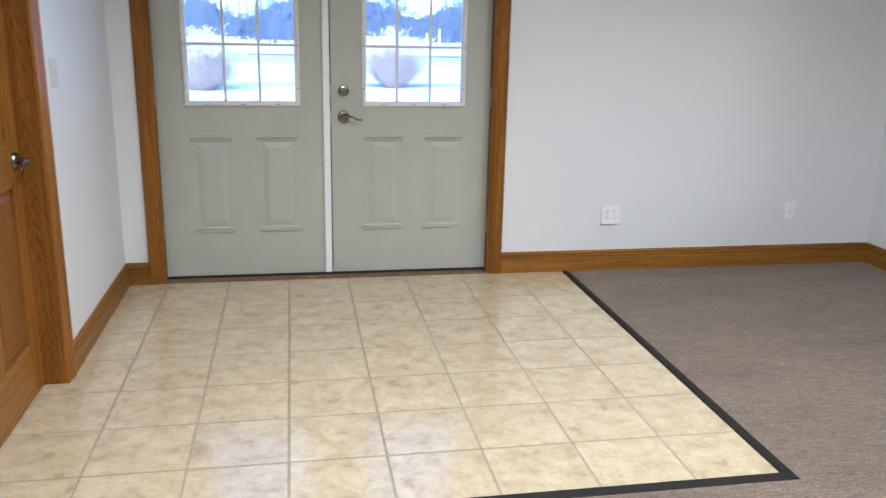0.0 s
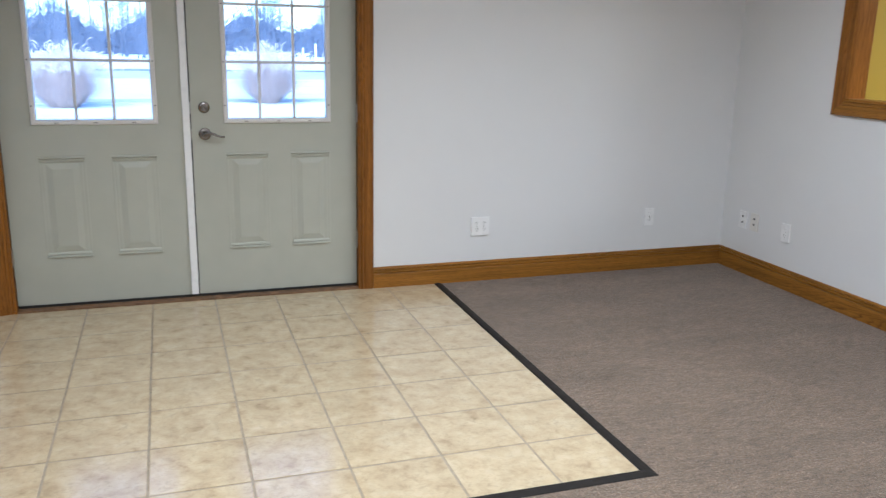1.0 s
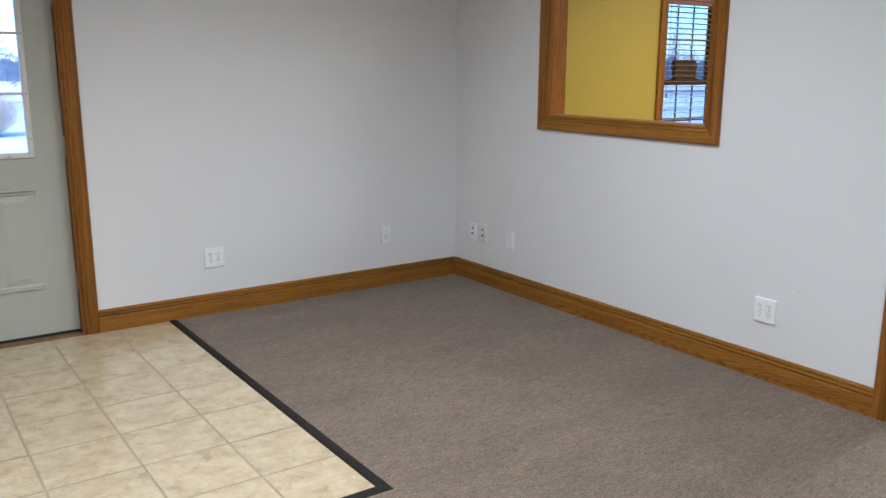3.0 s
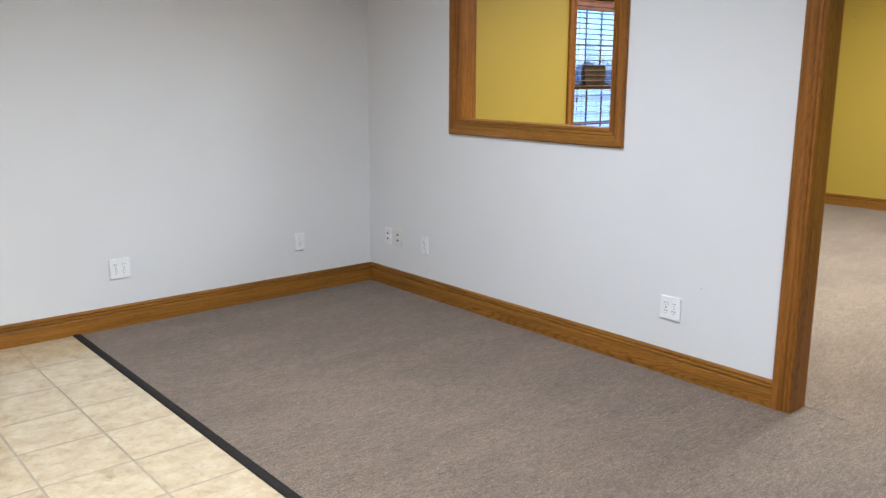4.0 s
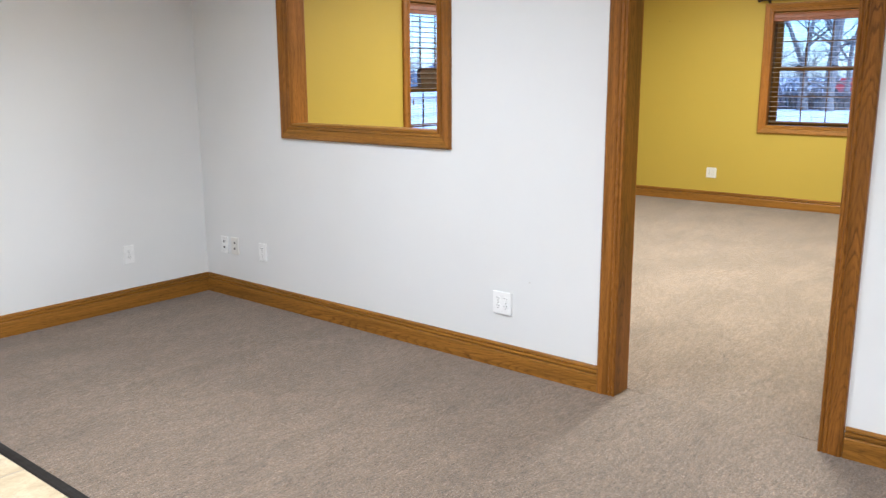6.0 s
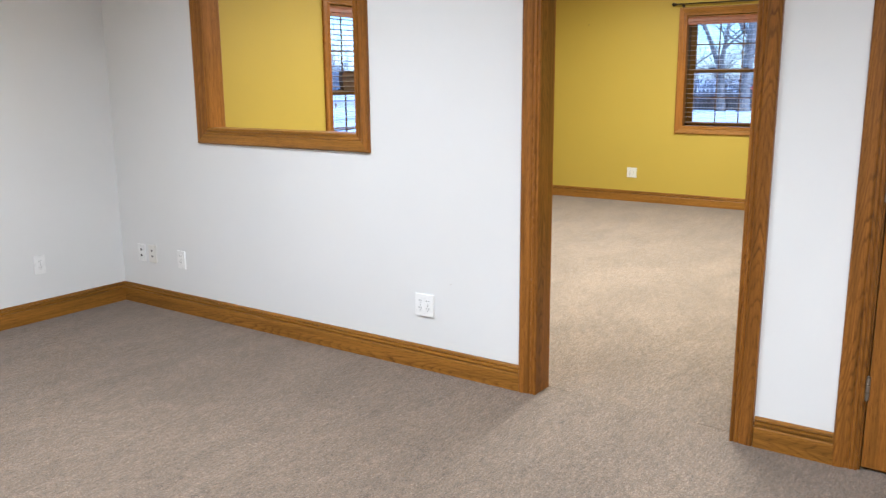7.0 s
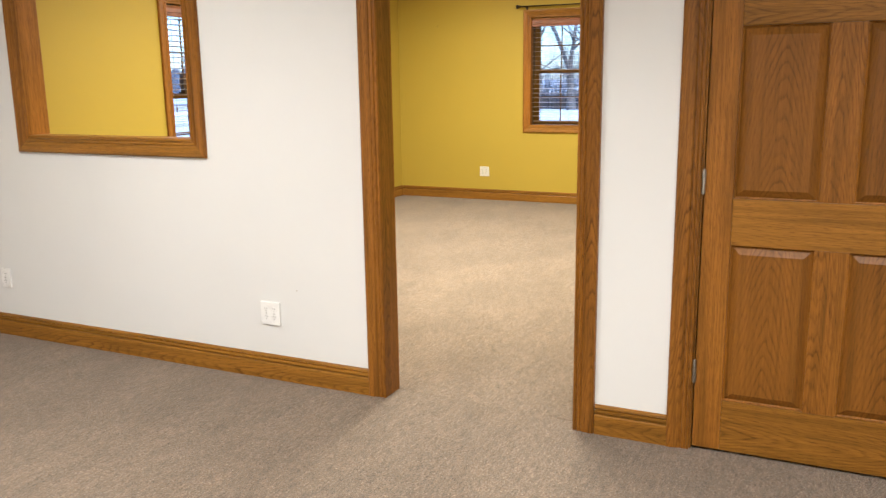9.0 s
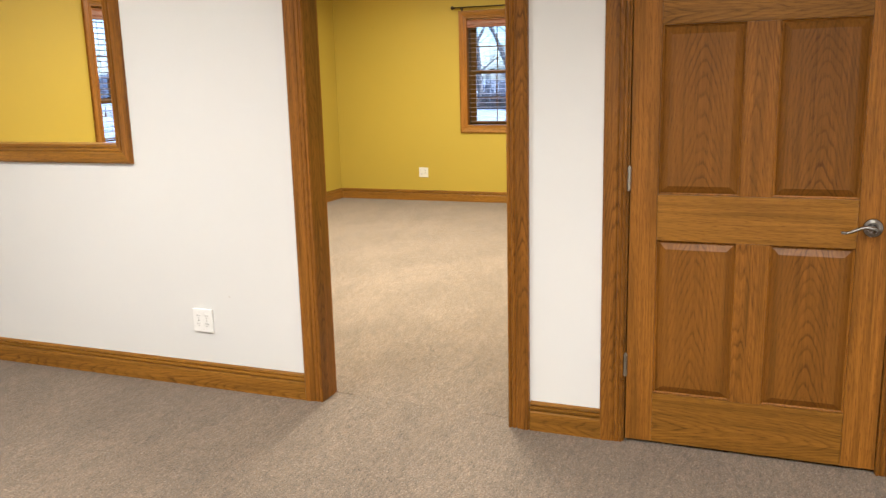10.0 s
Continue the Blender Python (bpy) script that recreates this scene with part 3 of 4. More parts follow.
def deadbolt(parent, x, y, z):
    bm = bmesh.new()
    tube(bm, [(x, y, z), (x, y - 0.006, z), (x, y - 0.013, z), (x, y - 0.016, z)], [0.031, 0.031, 0.027, 0.018], 28)
    d = part("deadbolt", bm, NICKEL, parent, "satin nickel deadbolt with thumb turn")
    bm = boxes((x - 0.021, x + 0.021, y - 0.030, y - 0.015, z - 0.005, z + 0.005), bevel=0.003)
    bmesh.ops.rotate(bm, verts=bm.verts, cent=(x, y, z), matrix=Matrix.Rotation(radians(25), 3, "Y"))
    part("thumb_turn", bm, NICKEL, d)


# ---- entry door leaves ----
def ring(bm, prof, x0, x1, z0, z1, y, out=-1):
    """A mitred moulding ring on a face looking along -y, its profile growing inwards from the outline."""
    O = (0, out, 0)
    sweep(bm, prof, (x0, y, z0), (x0, y, z1), (1, 0, 0), O, 1.0, -1.0)
    sweep(bm, prof, (x1, y, z0), (x1, y, z1), (-1, 0, 0), O, 1.0, -1.0)
    sweep(bm, prof, (x0, y, z1), (x1, y, z1), (0, 0, -1), O, 1.0, -1.0)
    sweep(bm, prof, (x0, y, z0), (x1, y, z0), (0, 0, 1), O, 1.0, -1.0)


STAMP = [(0, 0), (0.001, 0.0050), (0.006, 0.0058), (0.011, 0.0035), (0.0125, 0.0006), (0.0155, 0.0006), (0.0170, 0.0042), (0.024, 0.0032), (0.031, 0)]


def stamp(bm, x0, x1, z0, z1, y):
    """The pressed outline of a steel panel: crisp bars above and below, faint ones at the sides."""
    # overhead light imitated in the shape: side relief flattened, top and bottom bars deepened
    side = [(a, b * 0.12) for a, b in STAMP]
    bar = [(a, b * 1.75) for a, b in STAMP]
    for x, ac in ((x0, 1), (x1, -1)):
        sweep(bm, side, (x, y, z0), (x, y, z1), (ac, 0, 0), (0, -1, 0), 1.0, -1.0)
    sweep(bm, bar, (x0, y, z1), (x1, y, z1), (0, 0, -1), (0, -1, 0), 0.3, -0.3)
    sweep(bm, bar, (x0, y, z0), (x1, y, z0), (0, 0, 1), (0, -1, 0), 0.3, -0.3)


def frustum(bm, x0, x1, z0, z1, y, inset, rise):
    """A raised field: a sloped border and a flat top, growing along -y."""
    a = [bm.verts.new(p) for p in ((x0, y, z0), (x1, y, z0), (x1, y, z1), (x0, y, z1))]
    i = inset
    b = [bm.verts.new(p) for p in ((x0 + i, y - rise, z0 + i), (x1 - i, y - rise, z0 + i), (x1 - i, y - rise, z1 - i), (x0 + i, y - rise, z1 - i))]
    for k in range(4):
        bm.faces.new((a[k], a[(k + 1) % 4], b[(k + 1) % 4], b[k]))
    bm.faces.new(b)


def entry_leaf(name, label, x0, x1, lite, cols, panels, hinge_x, active):
    """One insulated steel leaf. lite: outer x0, x1 of the glazed frame."""
    FACE = 0.058
    door = thing(name, label, "door", kind="structure")
    bm = wall_boxes("y", FACE, FACE + 0.044, x0, x1, 0.022, 2.048, [(lite[0] + 0.01, lite[1] - 0.01, 0.990, 1.918)])
    part("leaf", bm, GREIGE, door)
    part("door_sweep", boxes((x0, x1, FACE + 0.004, FACE + 0.04, 0.005, 0.021)), RUBBER, door, "black rubber door sweep")
    lf = bmesh.new()
    prof = [(0, 0), (0, 0.007), (0.005, 0.012), (0.018, 0.0125), (0.026, 0.008), (0.028, -0.018), (0.012, -0.018), (0.0115, 0)]
    ring(lf, prof, lite[0], lite[1], 0.978, 1.929, FACE)
    fr = part("lite_frame", lf, LITE_M, door, "off-white moulded glazing frame")
    v0, v1 = lite[0] + 0.027, lite[1] - 0.027
    for c in cols:
        part("muntin", boxes((c - 0.0075, c + 0.0075, FACE - 0.002, FACE + 0.012, 1.003, 1.904), bevel=0.003), LITE_M, fr)
    xs = [v0, cols[0] - 0.0074, cols[0] + 0.0074, cols[1] - 0.0074, cols[1] + 0.0074, v1]
    for zz in (1.305, 1.605):
        for a, b in zip(xs[::2], xs[1::2]):
            part("muntin", boxes((a, b, FACE - 0.0015, FACE + 0.0115, zz - 0.0075, zz + 0.0075), bevel=0.003), LITE_M, fr)
    for c in (lite[0] + 0.12, (lite[0] + lite[1]) / 2, lite[1] - 0.12):
        for zz in (0.989, 1.918):
            part("screw_cap", boxes((c - 0.010, c + 0.010, FACE - 0.0130, FACE - 0.0118, zz - 0.0022, zz + 0.0022), bevel=0.0005), CAP, fr)
    for zz in (1.075, 1.305, 1.605, 1.835):
        for c in (lite[0] + 0.011, lite[1] - 0.011):
            part("screw_cap", tube(bmesh.new(), [(c, FACE - 0.0122, zz), (c, FACE - 0.0135, zz)], 0.0036, 10), SLOT, fr)
    pane = part("pane", boxes((v0, v1, FACE + 0.015, FACE + 0.019, 1.003, 1.904)), GLASS, fr, "clear glass")
    pane.visible_shadow = False
    for a, b in panels:
        bm = bmesh.new()
        stamp(bm, a, b, 0.276, 0.814, FACE - 0.0002)
        frustum(bm, a + 0.034, b - 0.034, 0.310, 0.780, FACE - 0.0003, 0.030, 0.0075)
        part("panel", bm, GREIGE, door, "stamped raised panel")
    for zz in (0.290, 1.028, 1.80):
        hinge(door, hinge_x, FACE - 0.006, zz, h=0.10)
    if active:
        deadbolt(door, -3.352, FACE, 1.064)
        lever_handle(door, -3.353, FACE, 0.922, 1)
    else:
        part("astragal", boxes((x1 - 0.026, x1 + 0.011, FACE - 0.014, FACE - 0.0005, 0.024, 2.046), bevel=0.003), PLATE, door, "white meeting astragal strip")
        for zz in (0.922, 1.064):
            part("latch_plate", boxes((x1 + 0.0115, x1 + 0.0165, FACE - 0.006, FACE + 0.003, zz - 0.03, zz + 0.03)), HINGE, door)
        part("weatherstrip", boxes((x1 + 0.0005, x1 + 0.0175, FACE + 0.004, FACE + 0.040, 0.005, 2.047)), RUBBER, door, "black weatherstrip between the leaves")
    return door


entry_leaf("door_1", "closed greige steel entry door with nine-lite window", -4.351, -3.439, (-4.204, -3.589), (-3.987, -3.804),
           [(-4.189, -3.962), (-3.835, -3.604)], -4.354, False)
entry_leaf("door_2", "closed greige steel entry door with lever and deadbolt", -3.421, -2.519, (-3.252, -2.665), (-3.055, -2.868),
           [(-3.247, -3.017), (-2.895, -2.673)], -2.516, True)


# ---- six-panel oak doors ----
def oak_door(name, label, m, w, cols, rows, lever_u, side, hinges, lever_z=0.905):
    """Local: x from the hinge edge, front face at y = 0 looking along -y, z up. cols: u ranges of the two panel columns."""
    door = thing(name, label, "door", m, kind="structure")
    D = 0.035
    H = 2.025
    z0 = 0.012
    st = [(0, cols[0][0]), (cols[1][1], w)]
    for a, b in st:
        part("stile", boxes((a, b, 0, D, z0, H), bevel=0.002), OAK_Z, door)
    zs = [z0] + [v for r in rows for v in r] + [H]
    for a, b in zip(zs[::2], zs[1::2]):
        part("rail", boxes((cols[0][0] + 0.0003, cols[1][1] - 0.0003, 0.0005, D, a, b), bevel=0.002), OAK_X, door)
    for r0, r1 in rows:
        part("mullion", boxes((cols[0][1], cols[1][0], 0.0008, D, r0 + 0.0003, r1 - 0.0003), bevel=0.002), OAK_Z, door)
        for c0, c1 in cols:
            bm = bmesh.new()
            box(bm, c0 - 0.006, c1 + 0.006, 0.017, D - 0.010, r0 - 0.006, r1 + 0.006)
            frustum(bm, c0 + 0.008, c1 - 0.008, r0 + 0.008, r1 - 0.008, 0.0169, 0.026, 0.0145)
            pn = part("panel", bm, OAK_PANEL, door, "raised oak veneer panel")
            bm = bmesh.new()
            ring(bm, [(0, 0), (0, 0.0035), (0.003, 0.004), (0.006, 0.0025), (0.008, 0.0)], c0, c1, r0, r1, 0.0168)
            part("bead", bm, OAK_Z, pn)
    lever_handle(door, lever_u, 0, lever_z, side)
    for hz in hinges:
        hinge(door, -0.003, -0.007, hz)
    return door


oak_door("door_3", "closed six-panel golden oak closet door", pose(0.006, -4.5025, 0, 0, 0, -90), 0.8965,
         ((0.1025, 0.3885), (0.5005, 0.7825)), ((0.213, 0.827), (1.000, 1.615), (1.722, 1.915)), 0.8295, -1, (0.323, 1.060, 1.80))
oak_door("door_4", "closed six-panel golden oak door set back in its jamb", pose(WEST - 0.080, WDOOR[0] + 0.003, 0, 0, 0, 90), 0.911,
         ((0.112, 0.400), (0.511, 0.799)), ((0.213, 0.827), (1.000, 1.615), (1.722, 1.915)), 0.850, -1, (), 0.916)

# ---- pass window in the partition ----
win_1 = thing("window_1", "golden oak framed pass-through window without glass", "window", kind="structure")
casing_frame(win_1, "x", 0.0, -1, PASS[0], PASS[1], PASS[2], PASS[3], bottom=True)
casing_frame(win_1, "x", THICK, 1, PASS[0], PASS[1], PASS[2], PASS[3], bottom=True)
jamb_set(win_1, "x", -0.001, THICK + 0.001, PASS[0] - 0.016, PASS[1] + 0.016, PASS[2] - 0.016, PASS[3] + 0.016, bottom=True)


# ---- sash windows with blinds ----
def sash_window(name, label, m, w, h, rail, blind_drop, slat_tilt, s, pitch):
    """Double-hung oak window. Local: x across the opening, room side towards -y, wall face at y = 0, z up from the opening's bottom."""
    win = thing(name, label, "window", m, kind="structure")
    casing_frame(win, "y", 0.0, -1, 0, w, 0, h, bottom=True)
    jamb_set(win, "y", -0.001, 0.16, -0.016, w + 0.016, -0.016, h + 0.016, bottom=True)
    # added dark strips on both jambs, in place of the reveal's shade
    for a, b in ((0.0022, 0.0052), (w - 0.0052, w - 0.0022)):
        part("jamb_liner", boxes((a, b, 0.066, 0.158, 0.003, h - 0.003)), JAMB_SHADE, win, "dark brown strip standing in for shade on the jamb")
    for nm, za, zb, y in (("upper_sash", rail - 0.01, h - 0.003, 0.118), ("lower_sash", 0.004, rail + 0.03, 0.088)):
        a, b = 0.0055, w - 0.0055
        sash = part(nm, boxes((a, a + s, y, y + 0.028, za, zb), (b - s, b, y, y + 0.028, za, zb), bevel=0.002), SASH_Z, win)
        part("sash_rail", boxes((a + s, b - s, y, y + 0.028, za, za + 0.042), bevel=0.002), SASH_X, sash)
        part("sash_rail", boxes((a + s, b - s, y, y + 0.028, zb - 0.042, zb), bevel=0.002), SASH_X, sash)
        gx0, gx1, gz0, gz1 = a + s, b - s, za + 0.042, zb - 0.042
        for k in (1, 2):
            c = gx0 + (gx1 - gx0) * k / 3
            part("muntin", boxes((c - 0.006, c + 0.006, y + 0.004, y + 0.013, gz0, gz1)), SASH_Z, sash)
        zc = (gz0 + gz1) / 2
        part("muntin", boxes((gx0, gx1, y + 0.0045, y + 0.0125, zc - 0.006, zc + 0.006)), SASH_X, sash)
        p = part("pane", boxes((gx0 - 0.004, gx1 + 0.004, y + 0.014, y + 0.018, gz0 - 0.004, gz1 + 0.004)), SCREENED, sash, "glass behind a fine insect screen")
        p.visible_shadow = False
    for k in (0.3, 0.7):
        part("sash_lock", boxes((w * k - 0.03, w * k + 0.03, 0.092, 0.112, rail + 0.03, rail + 0.042), bevel=0.003), BRONZE, win)
    # the blind, a thing of its own hung inside the jamb
    bl = thing("window_blind", "lowered wood-toned slatted blind with open slats", "blind", m, group="window blinds")
    bm = bmesh.new()
    vp = [(0, 0), (0, 0.010), (0.006, 0.013), (0.022, 0.013), (0.026, 0.008), (0.031, 0.008), (0.036, 0.015), (0.066, 0.015), (0.078, 0.009), (0.084, 0.0)]
    sweep(bm, vp, (0.006, 0.014, h - 0.100), (w - 0.006, 0.014, h - 0.100), (0, 0, 1), (0, -1, 0))
    part("valance", bm, VALANCE, bl, "moulded reddish wood valance")
    part("head_rail", boxes((0.008, w - 0.008, 0.016, 0.062, h - 0.05, h - 0.008)), OAK_X, bl)
    top = h - 0.115
    n = int((top - blind_drop) / pitch)
    me = None
    for k in range(n):
        z = top - k * pitch
        if me is None:
            bm = bmesh.new()
            pts = [(-0.025, 0.0), (-0.012, 0.0011), (0.0, 0.0015), (0.012, 0.0011), (0.025, 0.0)]
            prof = [(a, c + 0.0008) for a, c in pts] + [(a, c - 0.0008) for a, c in reversed(pts)]
            sweep(bm, prof, (0.010, 0, 0), (w - 0.010, 0, 0), (0, 1, 0), (0, 0, 1))
            bmesh.ops.rotate(bm, verts=bm.verts, cent=(0, 0, 0), matrix=Matrix.Rotation(radians(slat_tilt), 3, "X"))
            ob = part("slat", bm, SLAT, bl, centre=False)
            me = ob.data
        else:
            ob = new("slat", me)
            ob.parent = bl
        ob.location = (0, 0.04, z)
    zb = top - n * pitch - 0.005
    part("bottom_rail", boxes((0.010, w - 0.010, 0.018, 0.062, zb - 0.008, zb + 0.004), bevel=0.003), CORD, bl)
    for u in (0.12, w / 2, w - 0.12):
        bm = bmesh.new()
        for y in (0.0135, 0.0665):
            tube(bm, [(u, y, zb), (u, y, h - 0.05)], 0.0011, 5)
        part("ladder_cord", bm, CORD, bl)
    bm = bmesh.new()
    tube(bm, [(0.055, 0.008, h - 0.09), (0.055, 0.008, h * 0.42)], 0.0015, 6)
    tube(bm, [(0.055, 0.008, h * 0.42), (0.055, 0.008, h * 0.42 - 0.02), (0.055, 0.008, h * 0.42 - 0.045)], [0.003, 0.007, 0.005], 10)
    part("pull_cord", bm, CORD, bl, "pull cord with a small wooden tassel")
    return win


sash_window("window_2", "golden oak double-hung window with muntin grid", pose(NWIN[0], 0, NWIN[2]), NWIN[1] - NWIN[0], NWIN[3] - NWIN[2],
            1.322 - NWIN[2], 0.335, -7, 0.075, 0.0435)
sash_window("window_3", "golden oak double-hung window with muntin grid", pose(EAST, EWIN[1], EWIN[2], 0, 0, -90), EWIN[1] - EWIN[0], EWIN[3] - EWIN[2],
            1.500 - EWIN[2], 0.03, 2, 0.070, 0.052)


def sill_box():
    """Rounded brown box that stands on the middle rail behind the blind."""
    t = thing("wooden_box", "small brown rounded box standing on the sash rail", "box", pose(2.340, 0.083, 1.354))
    bm = bmesh.new()
    rings_ = [(0.0, 0.016), (0.03, 0.008), (0.08, 0.002), (0.125, 0.0), (0.145, 0.006), (0.152, 0.016)]
    loops = []
    for z, inset in rings_:
        x0, x1, y0, y1 = inset, 0.285 - inset, -0.014 , 0.028
        loops.append([bm.verts.new(p) for p in ((x0, y0, z), (x1, y0, z), (x1, y1, z), (x0, y1, z))])
    for la, lb in zip(loops, loops[1:]):
        for k in range(4):
            bm.faces.new((la[k], la[(k + 1) % 4], lb[(k + 1) % 4], lb[k]))
    bm.faces.new(loops[0])
    bm.faces.new(loops[-1])
    part("body", bm, BOXM, t)
    part("lid", boxes((0.014, 0.271, -0.016, 0.03, 0.150, 0.158), bevel=0.003), BOXM, t)


sill_box()


def curtain_rod():
    t = thing("curtain_rod", "thin dark bronze curtain rod on brackets", "curtain rod")
    y0, y1, z, x = -1.60, -2.76, 2.228, EAST - 0.065
    part("rod", tube(bmesh.new(), [(x, y0, z), (x, y1, z)], 0.008, 12), BRONZE, t, smooth=True)
    for y, s in ((y0, 1), (y1, -1)):
        part("finial", tube(bmesh.new(), [(x, y, z), (x, y + s * 0.008, z), (x, y + s * 0.012, z), (x, y + s * 0.03, z), (x, y + s * 0.045, z), (x, y + s * 0.055, z)],
                            [0.012, 0.014, 0.009, 0.023, 0.019, 0.004], 14), BRONZE, t, smooth=True)
        yb = y - s * 0.06
        bm = bmesh.new()
        tube(bm, [(EAST, yb, z - 0.02), (EAST - 0.03, yb, z - 0.02), (x, yb, z - 0.006)], 0.005, 8)
        box(bm, EAST - 0.004, EAST, yb - 0.012, yb + 0.012, z - 0.05, z + 0.01)
        part("bracket", bm, BRONZE, t)


curtain_rod()


# ---- outlets, jacks, switches ----
def wall_plate(name, label, m, w, h, inserts, plate=PLATE):
    """Cover plate, face along -y, centred at the origin. inserts: (kind, x, z)."""
    t = thing(name, label, name.replace("_", " "), m, group="wall plates")
    part("plate", boxes((-w / 2, w / 2, -0.0100, 0, -h / 2, h / 2), bevel=0.0025), plate, t)
    for kind, x, z in inserts:
        if kind == "duplex":
            for dz in (-0.0195, 0.0195):
                bm = bmesh.new()
                tube(bm, [(x, -0.0095, z + dz), (x, -0.0118, z + dz)], 0.0168, 20, 0.86)
                r = part("receptacle", bm, plate, t)
                for dx, hh in ((-0.0065, 0.0068), (0.0065, 0.006)):
                    part("slot", boxes((x + dx - 0.0015, x + dx + 0.0015, -0.0122, -0.0116, z + dz + 0.002, z + dz + 0.002 + hh)), SLOT, r)
                part("slot", tube(bmesh.new(), [(x, -0.0116, z + dz - 0.0065), (x, -0.0122, z + dz - 0.0065)], 0.0022, 8), SLOT, r)
            part("screw", tube(bmesh.new(), [(x, -0.0095, z), (x, -0.011, z)], 0.003, 10), NICKEL, t)
        elif kind == "jack":
            part("jack", boxes((x - 0.007, x + 0.007, -0.012, -0.008, z - 0.0065, z + 0.0065), bevel=0.001), SLOT, t, "dark socket")
        elif kind == "rocker":
            part("rocker", boxes((x - 0.0165, x + 0.0165, -0.0125, -0.0095, z - 0.033, z + 0.033), bevel=0.002), plate, t)
        elif kind == "toggle":
            part("toggle", boxes((x - 0.005, x + 0.005, -0.017, -0.007, z - 0.004, z + 0.012), bevel=0.002), plate, t)
    return t


TWO = [("duplex", -0.023, 0), ("duplex", 0.023, 0)]
wall_plate("wall_outlet", "white double-gang electrical outlet on the white wall", pose(-1.7635, 0, 0.343), 0.117, 0.114, TWO)
wall_plate("wall_outlet", "white single duplex outlet on the white wall", pose(-0.581, 0, 0.347), 0.070, 0.114, [("duplex", 0, 0)])
EASTFACE = -90
wall_plate("wall_jack", "white plate with two dark data jacks", pose(0, -0.217, 0.347, 0, 0, EASTFACE), 0.070, 0.114, [("jack", 0, 0.021), ("jack", 0, -0.017)])
wall_plate("wall_jack", "slightly yellowed white plate with two dark data jacks", pose(0, -0.329, 0.350, 0, 0, EASTFACE), 0.070, 0.114, [("jack", 0, 0.021), ("jack", 0, -0.017)], ALMOND)
wall_plate("wall_outlet", "white single duplex outlet near the corner", pose(0, -0.617, 0.345, 0, 0, EASTFACE), 0.070, 0.114, [("duplex", 0, 0)])
wall_plate("wall_outlet", "white double-gang electrical outlet on the white wall", pose(0, -2.498, 0.336, 0, 0, EASTFACE), 0.112, 0.114, TWO)
wall_plate("wall_outlet", "ivory double-gang outlet on the yellow wall", pose(EAST, -1.131, 0.341, 0, 0, EASTFACE), 0.117, 0.116, TWO, IVORY)
wall_plate("light_switch", "ivory light switch plate beside the side door", pose(WEST, -1.07, 1.215, 0, 0, 90), 0.075, 0.116, [("toggle", 0, 0)], IVORY)


def nail(label, m, length, radius, material):
    t = thing("nail", label, "nail", m)
    part("shank", tube(bmesh.new(), [(0, 0, 0), (0, -length, length / 6)], radius * 0.6, 8), material, t)
    part("head", tube(bmesh.new(), [(0, -length, length / 6), (0, -length - 0.002, length / 6)], radius, 10), material, t)


nail("small dark nail driven into the yellow wall", pose(EAST, -0.53, 2.055, 0, 0, -90), 0.012, 0.004, BRONZE)
nail("tiny tan filled nail head in the white wall", pose(0, -2.655, 0.463, 0, 0, EASTFACE), 0.0008, 0.0030, SPACKLE)


def lint():
    """A few dark crumbs trodden into the carpet."""
    rng = random.Random(4)
    bm = bmesh.new()
    for x, y in ((-1.874, -0.818), (-1.781, -0.83), (-1.623, -0.968), (-1.738, -0.978), (-1.803, -0.113), (0.118, -3.149), (0.114, -3.313)):
        a = rng.uniform(0, 3)
        pts = [(x + math.cos(a) * k * 0.008, y + math.sin(a) * k * 0.008, 0.0018 + 0.001 * (k % 2)) for k in range(4)]
        tube(bm, pts, [0.001, 0.0022, 0.0026, 0.001], 6, 0.6)
    tagged(link("lint", bm, CORD), "few dark crumbs lying on the carpet", "lint", kind="stuff")


lint()

# ---- ceiling fixtures, out of view ----
def ceiling_light(x, y):
    t = thing("ceiling_light", "recessed white fluorescent ceiling fixture", "ceiling light", pose(x, y, CEIL, 0, 0, 90 if x > 0 else 0), group="ceiling lights")
    part("frame", boxes((-0.31, 0.31, -0.61, -0.58, -0.012, 0), (-0.31, 0.31, 0.58, 0.61, -0.012, 0), (-0.31, -0.28, -0.58, 0.58, -0.012, 0),
                        (0.28, 0.31, -0.58, 0.58, -0.012, 0)), STEEL, t)
    part("diffuser", boxes((-0.28, 0.28, -0.58, 0.58, -0.006, -0.001)), DIFF, t)


for fx, fy, _w, _s in FIXTURES:
    ceiling_light(fx, fy)

# ---- outdoors ----
GZ = -0.22


def outdoors():
    bm = bmesh.new()
    box(bm, -400, 400, -400, 400, GZ - 1, GZ)
    structure("ground", bm, SNOW, "open ground under old snow", "ground")
    bm = boxes((-200, 200, 17.8, 19.1, GZ, GZ + 0.006))
    structure("pavement", bm, ASPHALT, "slushy grey path through the snow", "pavement")
    bm = boxes((-250, 250, 30.4, 37.6, GZ, GZ + 0.006))
    structure("road", bm, ASPHALT, "wet grey road cleared of snow", "road")
    bm = boxes((-250, 250, 37.8, 40.0, GZ, GZ + 0.012))
    structure("road_verge", bm, VERGE, "dark wet verge along the road", "verge")


outdoors()


